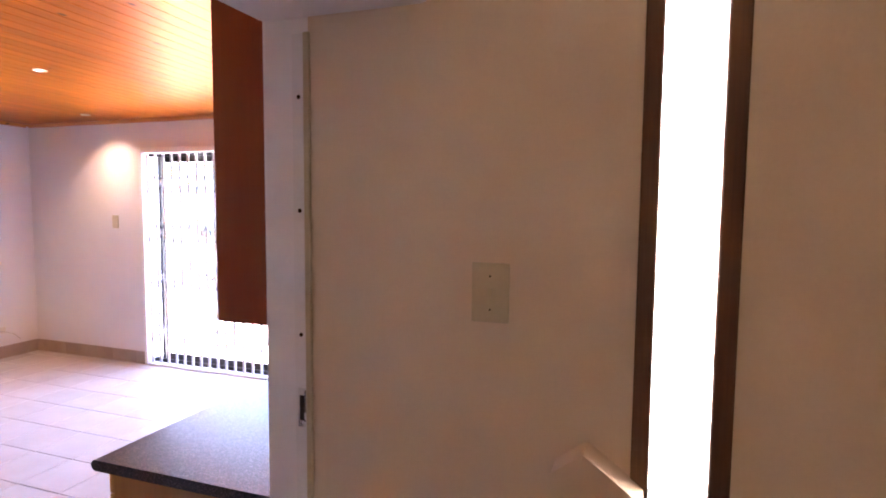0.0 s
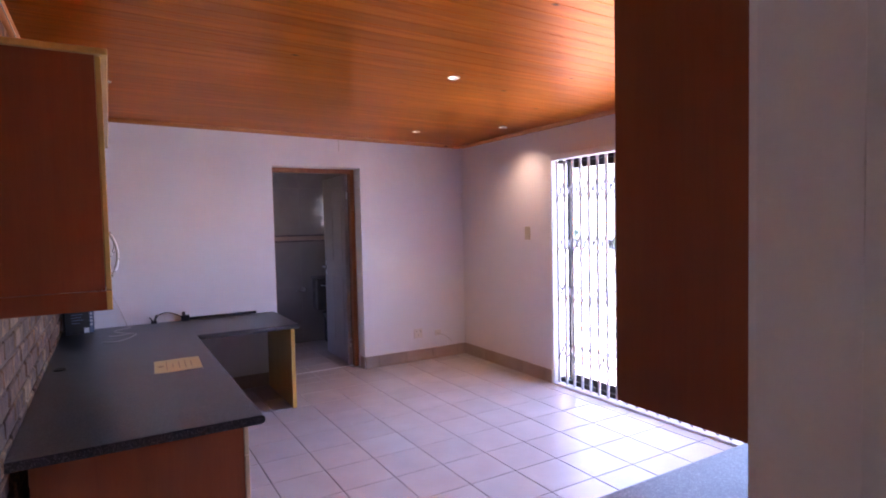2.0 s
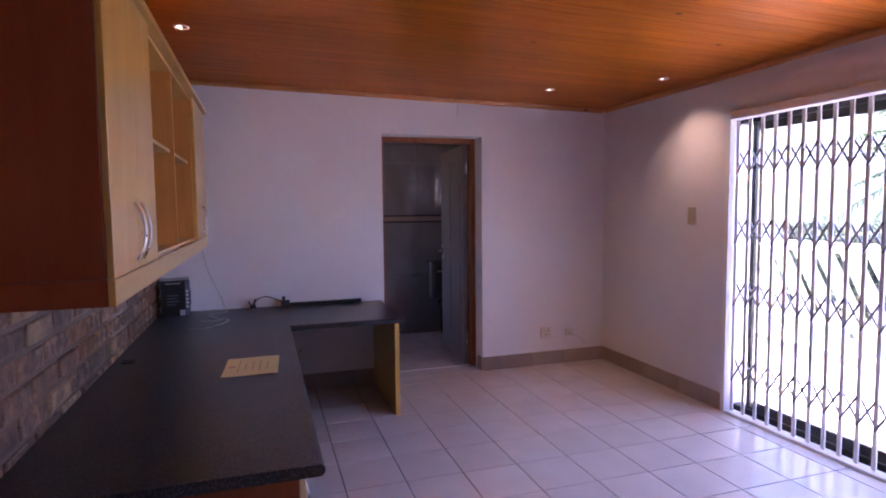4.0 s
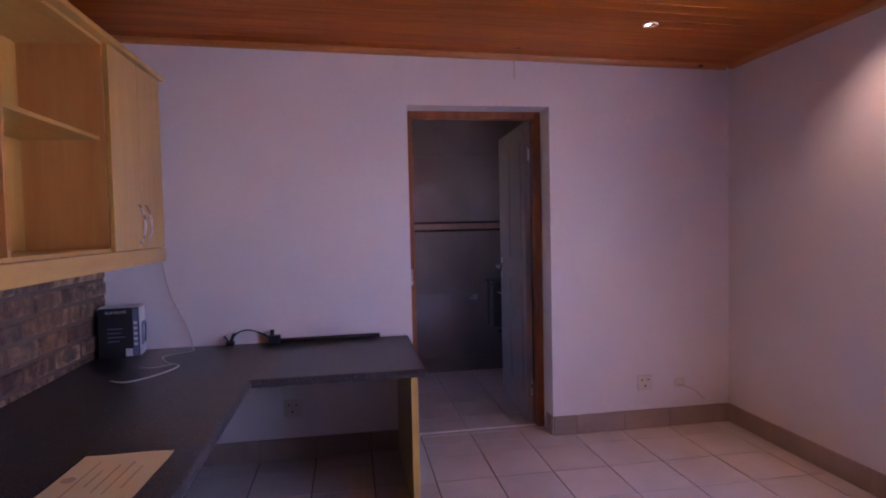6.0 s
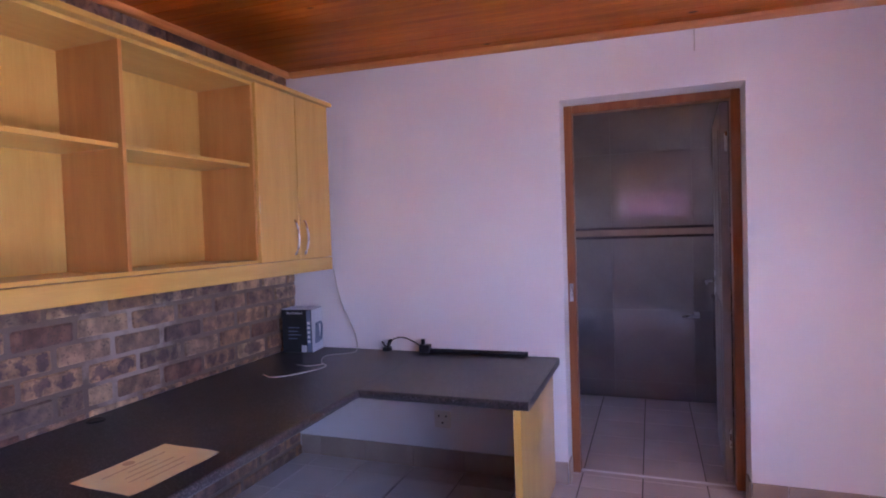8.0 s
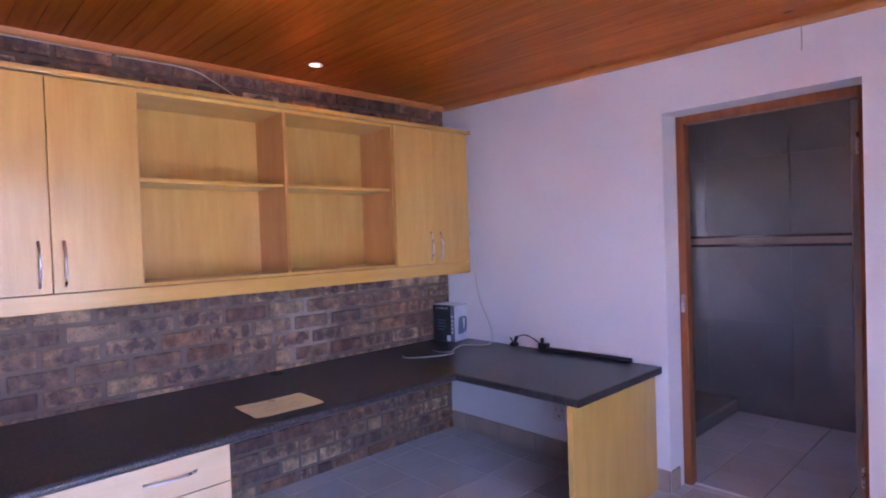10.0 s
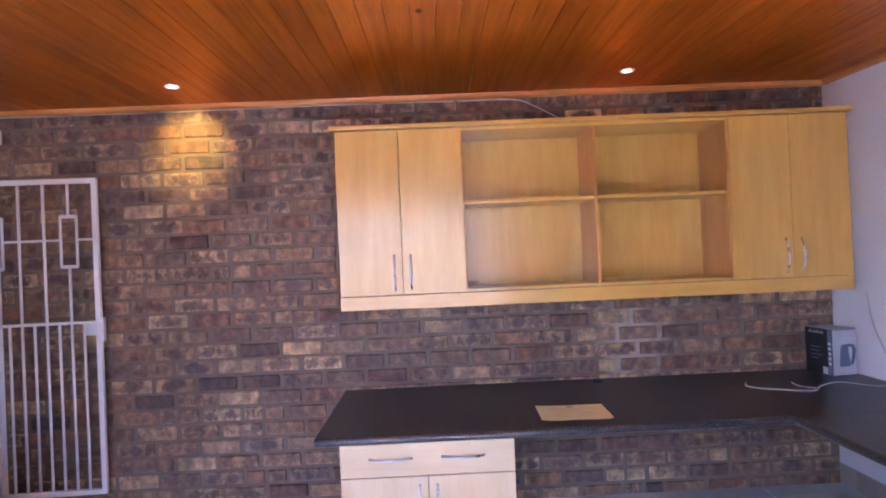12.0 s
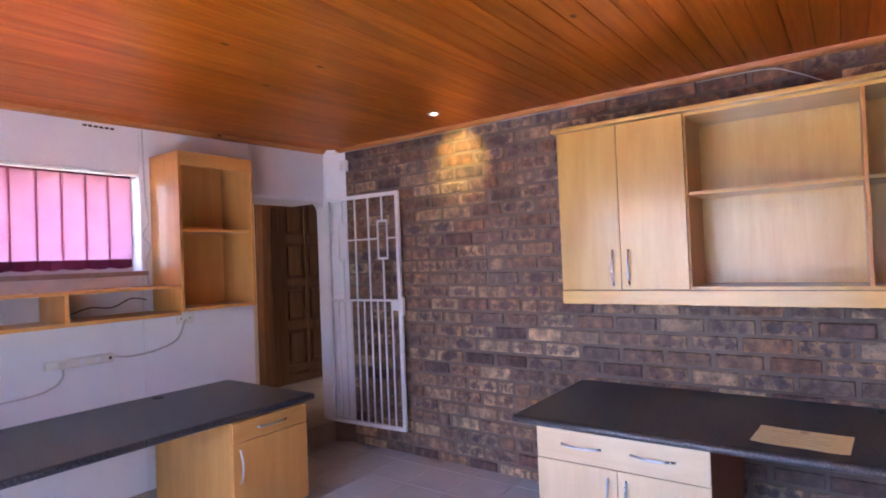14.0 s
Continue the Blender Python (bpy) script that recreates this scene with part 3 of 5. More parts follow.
# ---- sliding door, security trellis ----
def sliding_door():
    d = thing("door_sliding", (-3.145, YN + 0.13, 0), "bronze aluminium glazed sliding door, shut behind the trellis", "sliding door", kind="structure")
    y0, y1 = YN + 0.10, YN + 0.16
    part("track", box(SL_X0, SL_X1, y0 - 0.02, y1 + 0.02, -0.01, 0.045, 0.004), M["dark_alu"], d)
    part("head", box(SL_X0, SL_X1, y0 - 0.02, y1 + 0.02, SL_Z - 0.065, SL_Z, 0.004), M["dark_alu"], d)
    mid = -2.60
    for x0, x1, yy in ((SL_X0 + 0.10, mid + 0.03, y0), (mid - 0.03, SL_X1, y0 + 0.035)):
        leaf = part("leaf_frame", box(x0, x0 + 0.032, yy, yy + 0.03, 0.045, SL_Z - 0.065, 0.003), M["dark_alu"], d)
        part("stile", box(x1 - 0.05, x1, yy, yy + 0.03, 0.045, SL_Z - 0.065, 0.003), M["dark_alu"], leaf)
        part("rail", box(x0 + 0.05, x1 - 0.05, yy, yy + 0.03, 0.045, 0.105, 0.003), M["dark_alu"], leaf)
        part("rail", box(x0 + 0.05, x1 - 0.05, yy, yy + 0.03, SL_Z - 0.12, SL_Z - 0.065, 0.003), M["dark_alu"], leaf)
        g = part("pane", box(x0 + 0.05, x1 - 0.05, yy + 0.012, yy + 0.018, 0.105, SL_Z - 0.12), M["glass"], leaf)
        g.visible_shadow = False
    return d


sliding_door()


def trellis():
    t = thing("security_trellis_gate", (-3.145, YN - 0.005, 0), "white steel expanding trellis gate, drawn shut across the sliding door", "security gate")
    f0, f1 = YN - 0.022, YN + 0.06
    part("side_channel", box(SL_X0 - 0.005, SL_X0 + 0.03, f0, f1, 0.0, SL_Z, 0.003), M["alu"], t)
    part("side_channel", box(SL_X1 - 0.03, SL_X1 + 0.005, f0, f1, 0.0, SL_Z, 0.003), M["alu"], t)
    part("top_channel", box(SL_X0 + 0.03, SL_X1 - 0.03, f0, f1, SL_Z - 0.04, SL_Z + 0.012, 0.003), M["alu"], t)
    part("bottom_track", box(SL_X0 + 0.03, SL_X1 - 0.03, f0, f1, -0.002, 0.018, 0.004), M["alu"], t)
    n = 27
    x0, x1 = SL_X0 + 0.06, SL_X1 - 0.06
    xs = [x0 + (x1 - x0) * i / (n - 1) for i in range(n)]
    first = None
    lat = None
    yb = YN + 0.02
    zs = (0.317, 0.845, 1.278, 1.742)
    sx = xs[1] - xs[0]
    for i, x in enumerate(xs):
        if first is None:
            b = box(-0.0125, 0.0125, -0.007, 0.007, 0.02, SL_Z - 0.045, 0.003)
            first = part("upright", turned(b, Matrix.Translation((x, yb, 0))), M["alu"], t)
            mesh = first.data
        else:
            o = new("upright", mesh)
            o.parent = t
            o.matrix_parent_inverse = t.matrix_world.inverted()
            o.location = (x - xs[0], 0, 0)
    for z in zs:
        for i in range(n - 1):
            if lat is None:
                b = bmesh.new()
                for e, yy in ((1, yb - 0.011), (-1, yb + 0.011)):
                    h = math.hypot(sx, 0.16) / 2
                    q = box(-0.0065, 0.0065, -0.0025, 0.0025, -h, h)
                    turned(q, Matrix.Translation((xs[0] + sx / 2, yy, z)) @ Matrix.Rotation(e * math.atan2(sx, 0.16), 4, "Y"))
                    tmp = bpy.data.meshes.new("flat")
                    q.to_mesh(tmp)
                    q.free()
                    b.from_mesh(tmp)
                    bpy.data.meshes.remove(tmp)
                lat = part("lattice", b, M["lattice_steel"], t).data
                z_first = z
            else:
                o = new("lattice", lat)
                o.parent = t
                o.matrix_parent_inverse = t.matrix_world.inverted()
                o.location = (xs[i] - xs[0], 0, z - z_first)
    return t


trellis()


# ---- bathroom door, frame and fittings ----
def bathroom_door():
    d = thing("door_bathroom", (XW - 0.1, (DOOR_Y0 + DOOR_Y1) / 2, 0), "grey-white panel door standing open in a reddish hardwood frame", "door", kind="structure")
    x0, x1 = XW - 0.235, XW - 0.165
    part("jamb", box(x0, x1, DOOR_Y0, DOOR_Y0 + 0.045, 0, DOOR_Z, 0.004, 2), M["red_door"], d)
    part("jamb", box(x0, x1, DOOR_Y1 - 0.045, DOOR_Y1, 0, DOOR_Z, 0.004, 2), M["red_door"], d)
    part("head", box(x0, x1, DOOR_Y0 + 0.045, DOOR_Y1 - 0.045, DOOR_Z - 0.045, DOOR_Z, 0.004, 2), M["red_door"], d)
    hinge = (x0, DOOR_Y1 - 0.05)
    w = 0.79
    swing = Matrix.Translation((hinge[0], hinge[1], 0)) @ Matrix.Rotation(radians(-3.0), 4, "Z")
    leaf = part("leaf", turned(box(-w, 0, -0.04, 0, 0.012, DOOR_Z - 0.05, 0.004), swing), M["door_grey"], d, "grey-white painted door leaf, its shade put into the colour")
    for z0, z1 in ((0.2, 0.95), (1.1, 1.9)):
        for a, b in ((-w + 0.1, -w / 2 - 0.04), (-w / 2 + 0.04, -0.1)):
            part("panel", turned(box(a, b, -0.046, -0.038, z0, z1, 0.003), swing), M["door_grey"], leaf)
    h = part("handle", turned(tube(curve_points([(-w + 0.06, -0.04, 1.02), (-w + 0.06, -0.085, 1.02), (-w + 0.10, -0.095, 1.02), (-w + 0.18, -0.095, 1.015)]), 0.008), swing), M["chrome"], leaf, smooth=True)
    part("backplate", turned(box(-w + 0.04, -w + 0.08, -0.046, -0.039, 0.93, 1.10, 0.002), swing), M["chrome"], leaf)
    for z in (0.25, 1.82):
        part("hinge", turned(lathe([(0.007, -0.05), (0.007, 0.05)], 10, (0.004, -0.012, z)), swing), M["chrome"], leaf)
    part("striker", box(x1 - 0.001, x1 + 0.002, DOOR_Y0 + 0.01, DOOR_Y0 + 0.03, 0.98, 1.08), M["chrome"], d)
    return d


bathroom_door()
structure("threshold", box(XW - 0.225, XW - 0.205, DOOR_Y0, DOOR_Y1, -0.008, 0.004, 0.001), M["white_paint"], "thin pale strip under the bathroom door", "threshold")


def bath_window():
    w = thing("window_bathroom", (-6.75, BY1 + 0.1, 1.7), "small white steel window with a barred pane", "window", kind="structure")
    for a, b, c, e in ((-6.88, -6.855, 1.46, 1.98), (-6.315, -6.29, 1.46, 1.98), (-6.855, -6.315, 1.46, 1.485), (-6.855, -6.315, 1.955, 1.98)):
        part("window_frame", box(a, b, BY1 + 0.08, BY1 + 0.11, c, e, 0.003), M["white_paint"], w)
    for z in (1.60, 1.70, 1.825):
        part("glazing_bar", box(-6.855, -6.315, BY1 + 0.075, BY1 + 0.085, z - 0.006, z + 0.006), M["white_paint"], w)
    g = part("pane", box(-6.855, -6.315, BY1 + 0.092, BY1 + 0.096, 1.485, 1.955), M["glass"], w)
    g.visible_shadow = False


bath_window()


def bath_side_window():
    w = thing("window_bathroom_side", (-7.16, BY0 - 0.1, 1.29), "white steel bathroom window with frosted panes and glazing bars", "window", kind="structure")
    ya, yb, mid = BY0 - 0.11, BY0 - 0.08, (BW_X0 + BW_X1) / 2
    for a, b, c, e in ((BW_X0, BW_X0 + 0.03, BW_Z0, BW_Z1), (BW_X1 - 0.03, BW_X1, BW_Z0, BW_Z1), (mid - 0.03, mid + 0.03, BW_Z0 + 0.03, BW_Z1 - 0.03),
                       (BW_X0 + 0.03, BW_X1 - 0.03, BW_Z0, BW_Z0 + 0.03), (BW_X0 + 0.03, BW_X1 - 0.03, BW_Z1 - 0.03, BW_Z1)):
        part("window_frame", box(a, b, ya, yb, c, e, 0.003), M["white_paint"], w)
    for a, b in ((BW_X0 + 0.03, mid - 0.03), (mid + 0.03, BW_X1 - 0.03)):
        for z in (1.10, 1.48):
            part("glazing_bar", box(a, b, ya + 0.006, yb - 0.004, z - 0.01, z + 0.01), M["white_paint"], w)
        g = part("pane", box(a, b, ya + 0.013, ya + 0.017, BW_Z0 + 0.03, BW_Z1 - 0.03), M["frosted"], w)
        g.visible_shadow = False
    part("window_sill", box(BW_X0, BW_X1, BY0 - 0.08, BY0 + 0.02, BW_Z0 - 0.02, BW_Z0 + 0.003, 0.004), M["ceramic"], w)


bath_side_window()

listello = thing("tile_border", (BX, 1.9, 1.34), "dark ornamental tile border with two pencil strips", "tile border", kind="structure")
part("band", box(BX - 0.004, BX + 0.004, BY0, BY1, 1.315, 1.375), M["step_tile"], listello)
for z in (1.305, 1.375):
    part("pencil_strip", tube([(BX + 0.002, BY0, z), (BX + 0.002, BY1, z)], 0.010, 8), M["listello"], listello, smooth=True)


def toilet():
    t = thing("toilet", (BX + 0.33, 2.78, 0), "dark glazed toilet with cistern against the tiled wall", "toilet")
    y = 2.78
    part("pan", lathe([(0.11, 0), (0.12, 0.04), (0.10, 0.18), (0.15, 0.30), (0.19, 0.38), (0.19, 0.40)], 24, (BX + 0.42, y, 0)), M["dark_ceramic"], t, smooth=True)
    part("foot", box(BX + 0.10, BX + 0.42, y - 0.09, y + 0.09, 0, 0.36, 0.03, 3), M["dark_ceramic"], t)
    part("seat", lathe([(0.195, 0.401), (0.205, 0.41), (0.20, 0.425), (0.15, 0.43)], 24, (BX + 0.42, y, 0)), M["dark_ceramic"], t, smooth=True)
    c = part("cistern", box(BX + 0.006, BX + 0.19, y - 0.20, y + 0.20, 0.42, 0.82, 0.025, 3), M["dark_ceramic"], t)
    part("lid", box(BX + 0.003, BX + 0.20, y - 0.21, y + 0.21, 0.82, 0.85, 0.01, 2), M["dark_ceramic"], c)
    part("flush_lever", tube([(BX + 0.19, y - 0.14, 0.74), (BX + 0.215, y - 0.14, 0.74), (BX + 0.22, y - 0.07, 0.735)], 0.007), M["chrome"], c)


toilet()
tp = thing("toilet_paper_holder", (BX + 0.04, 2.47, 0.68), "chrome toilet paper holder fixed to the tiles", "paper holder")
part("backplate", box(BX + 0.001, BX + 0.012, 2.45, 2.49, 0.66, 0.71, 0.003), M["chrome"], tp)
part("rod", tube([(BX + 0.012, 2.47, 0.685), (BX + 0.06, 2.47, 0.685), (BX + 0.065, 2.44, 0.68), (BX + 0.065, 2.36, 0.68)], 0.006), M["chrome"], tp)
part("flap", box(BX + 0.05, BX + 0.09, 2.37, 2.47, 0.69, 0.694, 0.001), M["chrome"], tp)

for z in (1.305, 1.375):
    part("pencil_strip", tube([(BX + 0.002, BY0 + 0.002, z), (BW_X0, BY0 + 0.002, z)], 0.010, 8), M["listello"], listello, smooth=True)

kerb = thing("shower_kerb", (-6.9, 1.28, 0), "low tiled shower ledge under the bathroom window", "shower kerb")
part("kerb_top", box(BX + 0.01, -6.25, BY0 + 0.003, 1.47, 0.09, 0.11, 0.006, 2), M["bath_tile"], kerb)
part("kerb_body", box(BX + 0.015, -6.255, BY0 + 0.003, 1.46, 0.0, 0.09), M["bath_tile"], kerb)

# ---- spotlights ----
SPOTS = [(-2.11, 0.40), (-4.52, 0.37), (-3.39, 2.21), (-5.217, 2.915), (-4.63, 3.50)]
for i, (x, y) in enumerate(SPOTS):
    z = ceil_z(y)
    s = thing("ceiling_spotlight", (x, y, z), "small round recessed downlight with a white rim, lit", "downlight", "ceiling downlights")
    rim = bmesh.new()
    prof = [(0.040, -0.001), (0.039, -0.005), (0.032, -0.006), (0.023, 0.002), (0.023, 0.006), (0.040, 0.006)]
    rings = [[rim.verts.new((x + r * math.cos(k * math.tau / 28), y + r * math.sin(k * math.tau / 28), z + h)) for k in range(28)] for r, h in prof]
    for a, b in zip(rings, rings[1:] + rings[:1]):
        for k in range(28):
            rim.faces.new((a[k], a[(k + 1) % 28], b[(k + 1) % 28], b[k]))
    part("rim", rim, M["white_paint"], s, smooth=True)
    part("bulb", lathe([(0.0225, 0.002), (0.0225, 0.007)], 24, (x, y, z - 0.002)), M["lamp"], s, "glowing halogen lamp face")
    d = bpy.data.lights.new("spot", "SPOT")
    d.energy, d.spot_size, d.spot_blend, d.color, d.shadow_soft_size = 1.3, radians(66), 0.9, (1.0, 0.62, 0.24), 0.025
    lamp = new("spotlight_beam", d)
    tx, ty = (x, y)
    if i == 0:
        tx, ty = x + 0.4, y - 2.2
        d.energy, d.spot_blend = 2.6, 1.0
        d.spot_size = radians(64)
        d.color = (1.0, 0.76, 0.13)
    elif y < 1:
        ty = y - 0.2
        d.energy = 0.8
    if y > 3.3:
        ty = y + 0.18
        d.energy, d.spot_blend, d.spot_size, d.color = 1.9, 1.0, radians(110), (1.0, 0.72, 0.42)
    lamp.matrix_world = look((x, y, z - 0.02), (tx, ty, z - 1.2))


# ---- handles ----
def bow_handle(p0, p1, out, r=0.0055, parent=None, rise=0.026):
    """A bowed bar handle between two points, standing off by the vector out."""
    a, b, o = Vector(p0), Vector(p1), Vector(out)
    pts = []
    for i in range(13):
        t = i / 12
        pts.append(a.lerp(b, t) + o * (0.002 + rise * math.sin(math.pi * t) ** 0.75))
    h = part("handle", tube(pts, r, 8), M["chrome"], parent, "bowed brushed steel handle", smooth=True)
    return h


# ---- wall cabinet on the brick wall ----
def wall_cabinet():
    c = thing("wall_cabinet", (-4.32, 0.18, 1.2), "beech veneer wall cabinet with two door pairs and open shelves between", "cabinet")
    x0, x1, y1 = -2.935, -5.71, 0.335
    zb, zt = 1.272, 2.158
    t = 0.016
    part("pelmet", box(x1, x0, y1 + 0.002, y1 + 0.022, 1.196, zb - 0.002, 0.002), M["beech_x"], c)
    part("pelmet_return", box(x0 - 0.016, x0 - 0.0002, 0.004, y1 + 0.002, 1.196, zb - 0.002, 0.001), M["cab_side"], c)
    part("pelmet_return", box(x1 + 0.0002, x1 + 0.016, 0.004, y1 + 0.002, 1.196, zb - 0.002, 0.001), M["beech"], c)
    part("cornice", box(x1 - 0.02, x0 + 0.025, 0.003, y1 + 0.045, zt, zt + 0.024, 0.005, 2), M["beech_x"], c)
    part("side", box(x0 - t, x0, 0.003, y1, zb, zt, 0.0008), M["cab_side"], c, "beech end panel, its shade put into a redder colour")
    part("side", box(x1, x1 + t, 0.003, y1, zb, zt, 0.0008), M["beech"], c)
    for xd in (-3.612, -4.335, -5.06):
        part("divider", box(xd - t / 2, xd + t / 2, 0.012, y1 - 0.001, zb + t, zt - t, 0.0008), M["honey"], c)
    part("bottom", box(x1 + t, x0 - t, 0.012, y1, zb, zb + t, 0.0008), M["beech_x"], c)
    part("top", box(x1 + t, x0 - t, 0.012, y1, zt - t, zt, 0.0008), M["beech_x"], c)
    part("back", box(x1 + t, x0 - t, 0.004, 0.011, zb, zt), M["beech"], c)
    for a, b in ((-3.62, -4.327), (-4.343, -5.052)):
        part("shelf", box(b, a, 0.012, y1 - 0.02, 1.745, 1.762, 0.001), M["beech_x"], c)
    for a, b, side in ((-2.937, -3.272, 1), (-3.275, -3.611, 0), (-5.061, -5.384, 1), (-5.387, -5.708, 0)):
        d = part("door", box(b, a, y1 + 0.002, y1 + 0.021, zb + 0.001, zt - 0.003, 0.0018), M["beech"], c)
        hx = b + 0.042 if side else a - 0.042
        bow_handle((hx, y1 + 0.021, 1.30), (hx, y1 + 0.021, 1.485), (0, 1, 0), 0.0055, d)
    return c


wall_cabinet()


# ---- desks ----
def worktop_profile(depth, z, t=0.038):
    r = t / 2
    nose = [(depth - r + r * math.cos(a), z - r + r * math.sin(a)) for a in [math.pi / 2 - i * math.pi / 8 for i in range(9)]]
    return [(0.004, z - t), (0.004, z)] + nose


def corner_desk():
    d = thing("corner_desk", (-4.3, 0.5, 0), "L-shaped desk with dark speckled granite-look top and beech end panel", "desk")
    a = extrude_outline([(y, z) for y, z in worktop_profile(0.90, DESK_Z)], "x", XW + 0.004, -2.885)
    top = part("worktop", a, M["granite"], d)
    b = extrude_outline([(XW + x, z) for x, z in worktop_profile(0.84, DESK_Z)], "y", 0.885, 1.668)
    part("worktop_return", b, M["granite"], d)
    part("end_panel", box(XW + 0.012, -5.02, 1.60, 1.632, 0.0, DESK_Z - 0.039, 0.002), M["beech"], d)
    g = part("cable_grommet", lathe([(0.034, 0), (0.034, 0.004), (0.028, 0.006), (0.02, 0.004)], 20, (-4.366, 0.075, DESK_Z)), M["black_plastic"], d, "round black plastic cable grommet")
    return d


corner_desk()


def base_unit():
    u = thing("desk_drawer_unit", (-3.37, 0.45, 0), "beech base unit with wide drawer over a door pair", "cabinet", "desk base units")
    x0, x1, y0, y1 = -2.985, -3.765, 0.06, 0.826
    zt = DESK_Z - 0.040
    # Carcass takes the same beech with shade in its colour.
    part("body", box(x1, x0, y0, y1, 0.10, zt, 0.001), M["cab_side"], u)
    part("plinth", box(x1 + 0.01, x0 - 0.01, y0, y1 - 0.05, 0.0, 0.10), M["beech_x"], u)
    dr = part("drawer_front", box(x1, x0, y1 + 0.002, y1 + 0.021, 0.499, zt - 0.004, 0.0018), M["birch_x"], u)
    bow_handle((-3.115, y1 + 0.021, 0.578), (-3.305, y1 + 0.021, 0.578), (0, 1, 0), 0.006, dr)
    bow_handle((-3.44, y1 + 0.021, 0.578), (-3.63, y1 + 0.021, 0.578), (0, 1, 0), 0.006, dr)
    for a, b, hx in ((-2.985, -3.374, -3.335), (-3.377, -3.765, -3.415)):
        do = part("door", box(b, a, y1 + 0.002, y1 + 0.021, 0.105, 0.495, 0.0018), M["birch"], u)
        bow_handle((hx, y1 + 0.021, 0.46), (hx, y1 + 0.021, 0.28), (0, 1, 0), 0.0055, do)
    return u


base_unit()


def side_desk():
    d = thing("side_desk", (-1.2, 2.4, 0), "long dark granite-look desk top along the window wall", "desk")
    b = extrude_outline([(XE - x, z) for x, z in worktop_profile(0.90, DESK_Z)], "y", 1.035, YN - 0.02)
    part("worktop", b, M["granite"], d)
    part("end_panel", box(-1.60, XE - 0.01, YN - 0.06, YN - 0.03, 0, DESK_Z - 0.039, 0.002), M["beech"], d)
    part("cable_grommet", lathe([(0.034, 0), (0.034, 0.004), (0.028, 0.006), (0.02, 0.004)], 20, (XE - 0.09, 1.57, DESK_Z)), M["black_plastic"], d, "round black plastic cable grommet")
    return d


side_desk()


def side_unit():
    u = thing("desk_drawer_unit", (-1.3, 1.34, 0), "honey beech base unit with one drawer and one door", "cabinet", "desk base units")
    x0, x1, y0, y1 = -1.575, -0.79, 1.10, 1.595
    zt = DESK_Z - 0.040
    part("body", box(x0, x1, y0, y1, 0.10, zt, 0.001), M["honey"], u)
    part("plinth", box(x0 + 0.05, x1, y0 + 0.01, y1 - 0.01, 0, 0.10), M["honey_y"], u)
    dr = part("drawer_front", box(x0 - 0.021, x0 - 0.002, y0, y1, 0.545, zt - 0.004, 0.0018), M["honey_y"], u)
    bow_handle((x0 - 0.021, 1.25, 0.60), (x0 - 0.021, 1.44, 0.60), (-1, 0, 0), 0.006, dr)
    do = part("door", box(x0 - 0.021, x0 - 0.002, y0, y1, 0.105, 0.541, 0.0018), M["honey"], u)
    bow_handle((x0 - 0.021, 1.555, 0.33), (x0 - 0.021, 1.555, 0.51), (-1, 0, 0), 0.006, do)
    return u


side_unit()


# ---- shelf on the window wall ----
def hanging_shelf():
    s = thing("hanging_shelf", (-0.89, 1.28, 1.22), "tall open honey-pine wall shelf with one middle board", "shelf")
    x0, x1, y0, y1, z0, z1, t = -1.035, XE - 0.001, 1.02, 1.535, 1.222, 2.19, 0.02
    side = part("side", box(x0, x1, y0 + 0.002, y0 + t, z0, z1, 0.001), M["honey"], s)
    # Added skin: paints shade onto the outer face of the honey side.
    part("veneer", box(x0, x1, y0, y0 + 0.002, z0, z1), M["cab_side"], side, "thin outer skin with the side's shade in its colour")
    part("side", box(x0, x1, y1 - t, y1, z0, z1, 0.001), M["honey"], s)
    part("top", box(x0, x1, y0 + t, y1 - t, z1 - t, z1, 0.001), M["honey_y"], s)
    part("fascia", box(x0, x0 + 0.016, y0 + t, y1 - t, z1 - 0.085, z1 - t - 0.0005, 0.001), M["honey_y"], s)
    part("bottom", box(x0, x1, y0 + t, y1 - t, z0, z0 + t, 0.001), M["honey_y"], s)
    part("shelf", box(x0 + 0.02, x1, y0 + t, y1 - t, 1.705, 1.72, 0.001), M["honey_y"], s)
    part("back", box(x1 - 0.008, x1 - 0.001, y0 + t, y1 - t, z0 + t, z1 - t), M["honey"], s)
    low = thing("low_wall_shelf", (-0.89, 2.3, 1.22), "long low honey-pine shelf box with open back under the window", "shelf")
    ya, yb = 1.537, 3.10
    z0 = 1.205
    part("bottom", box(x0, x1, ya, yb, z0, z0 + t, 0.001), M["honey_y"], low)
    part("top", box(x0, x1, ya, yb, 1.368, 1.384, 0.001), M["honey_y"], low)
    for y in (2.13, 2.70):
        part("divider", box(x0, x1, y, y + t, z0 + t, 1.368, 0.001), M["honey"], low)
    part("end", box(x0, x1, yb - t, yb, z0 + t, 1.368, 0.001), M["honey"], low)


hanging_shelf()


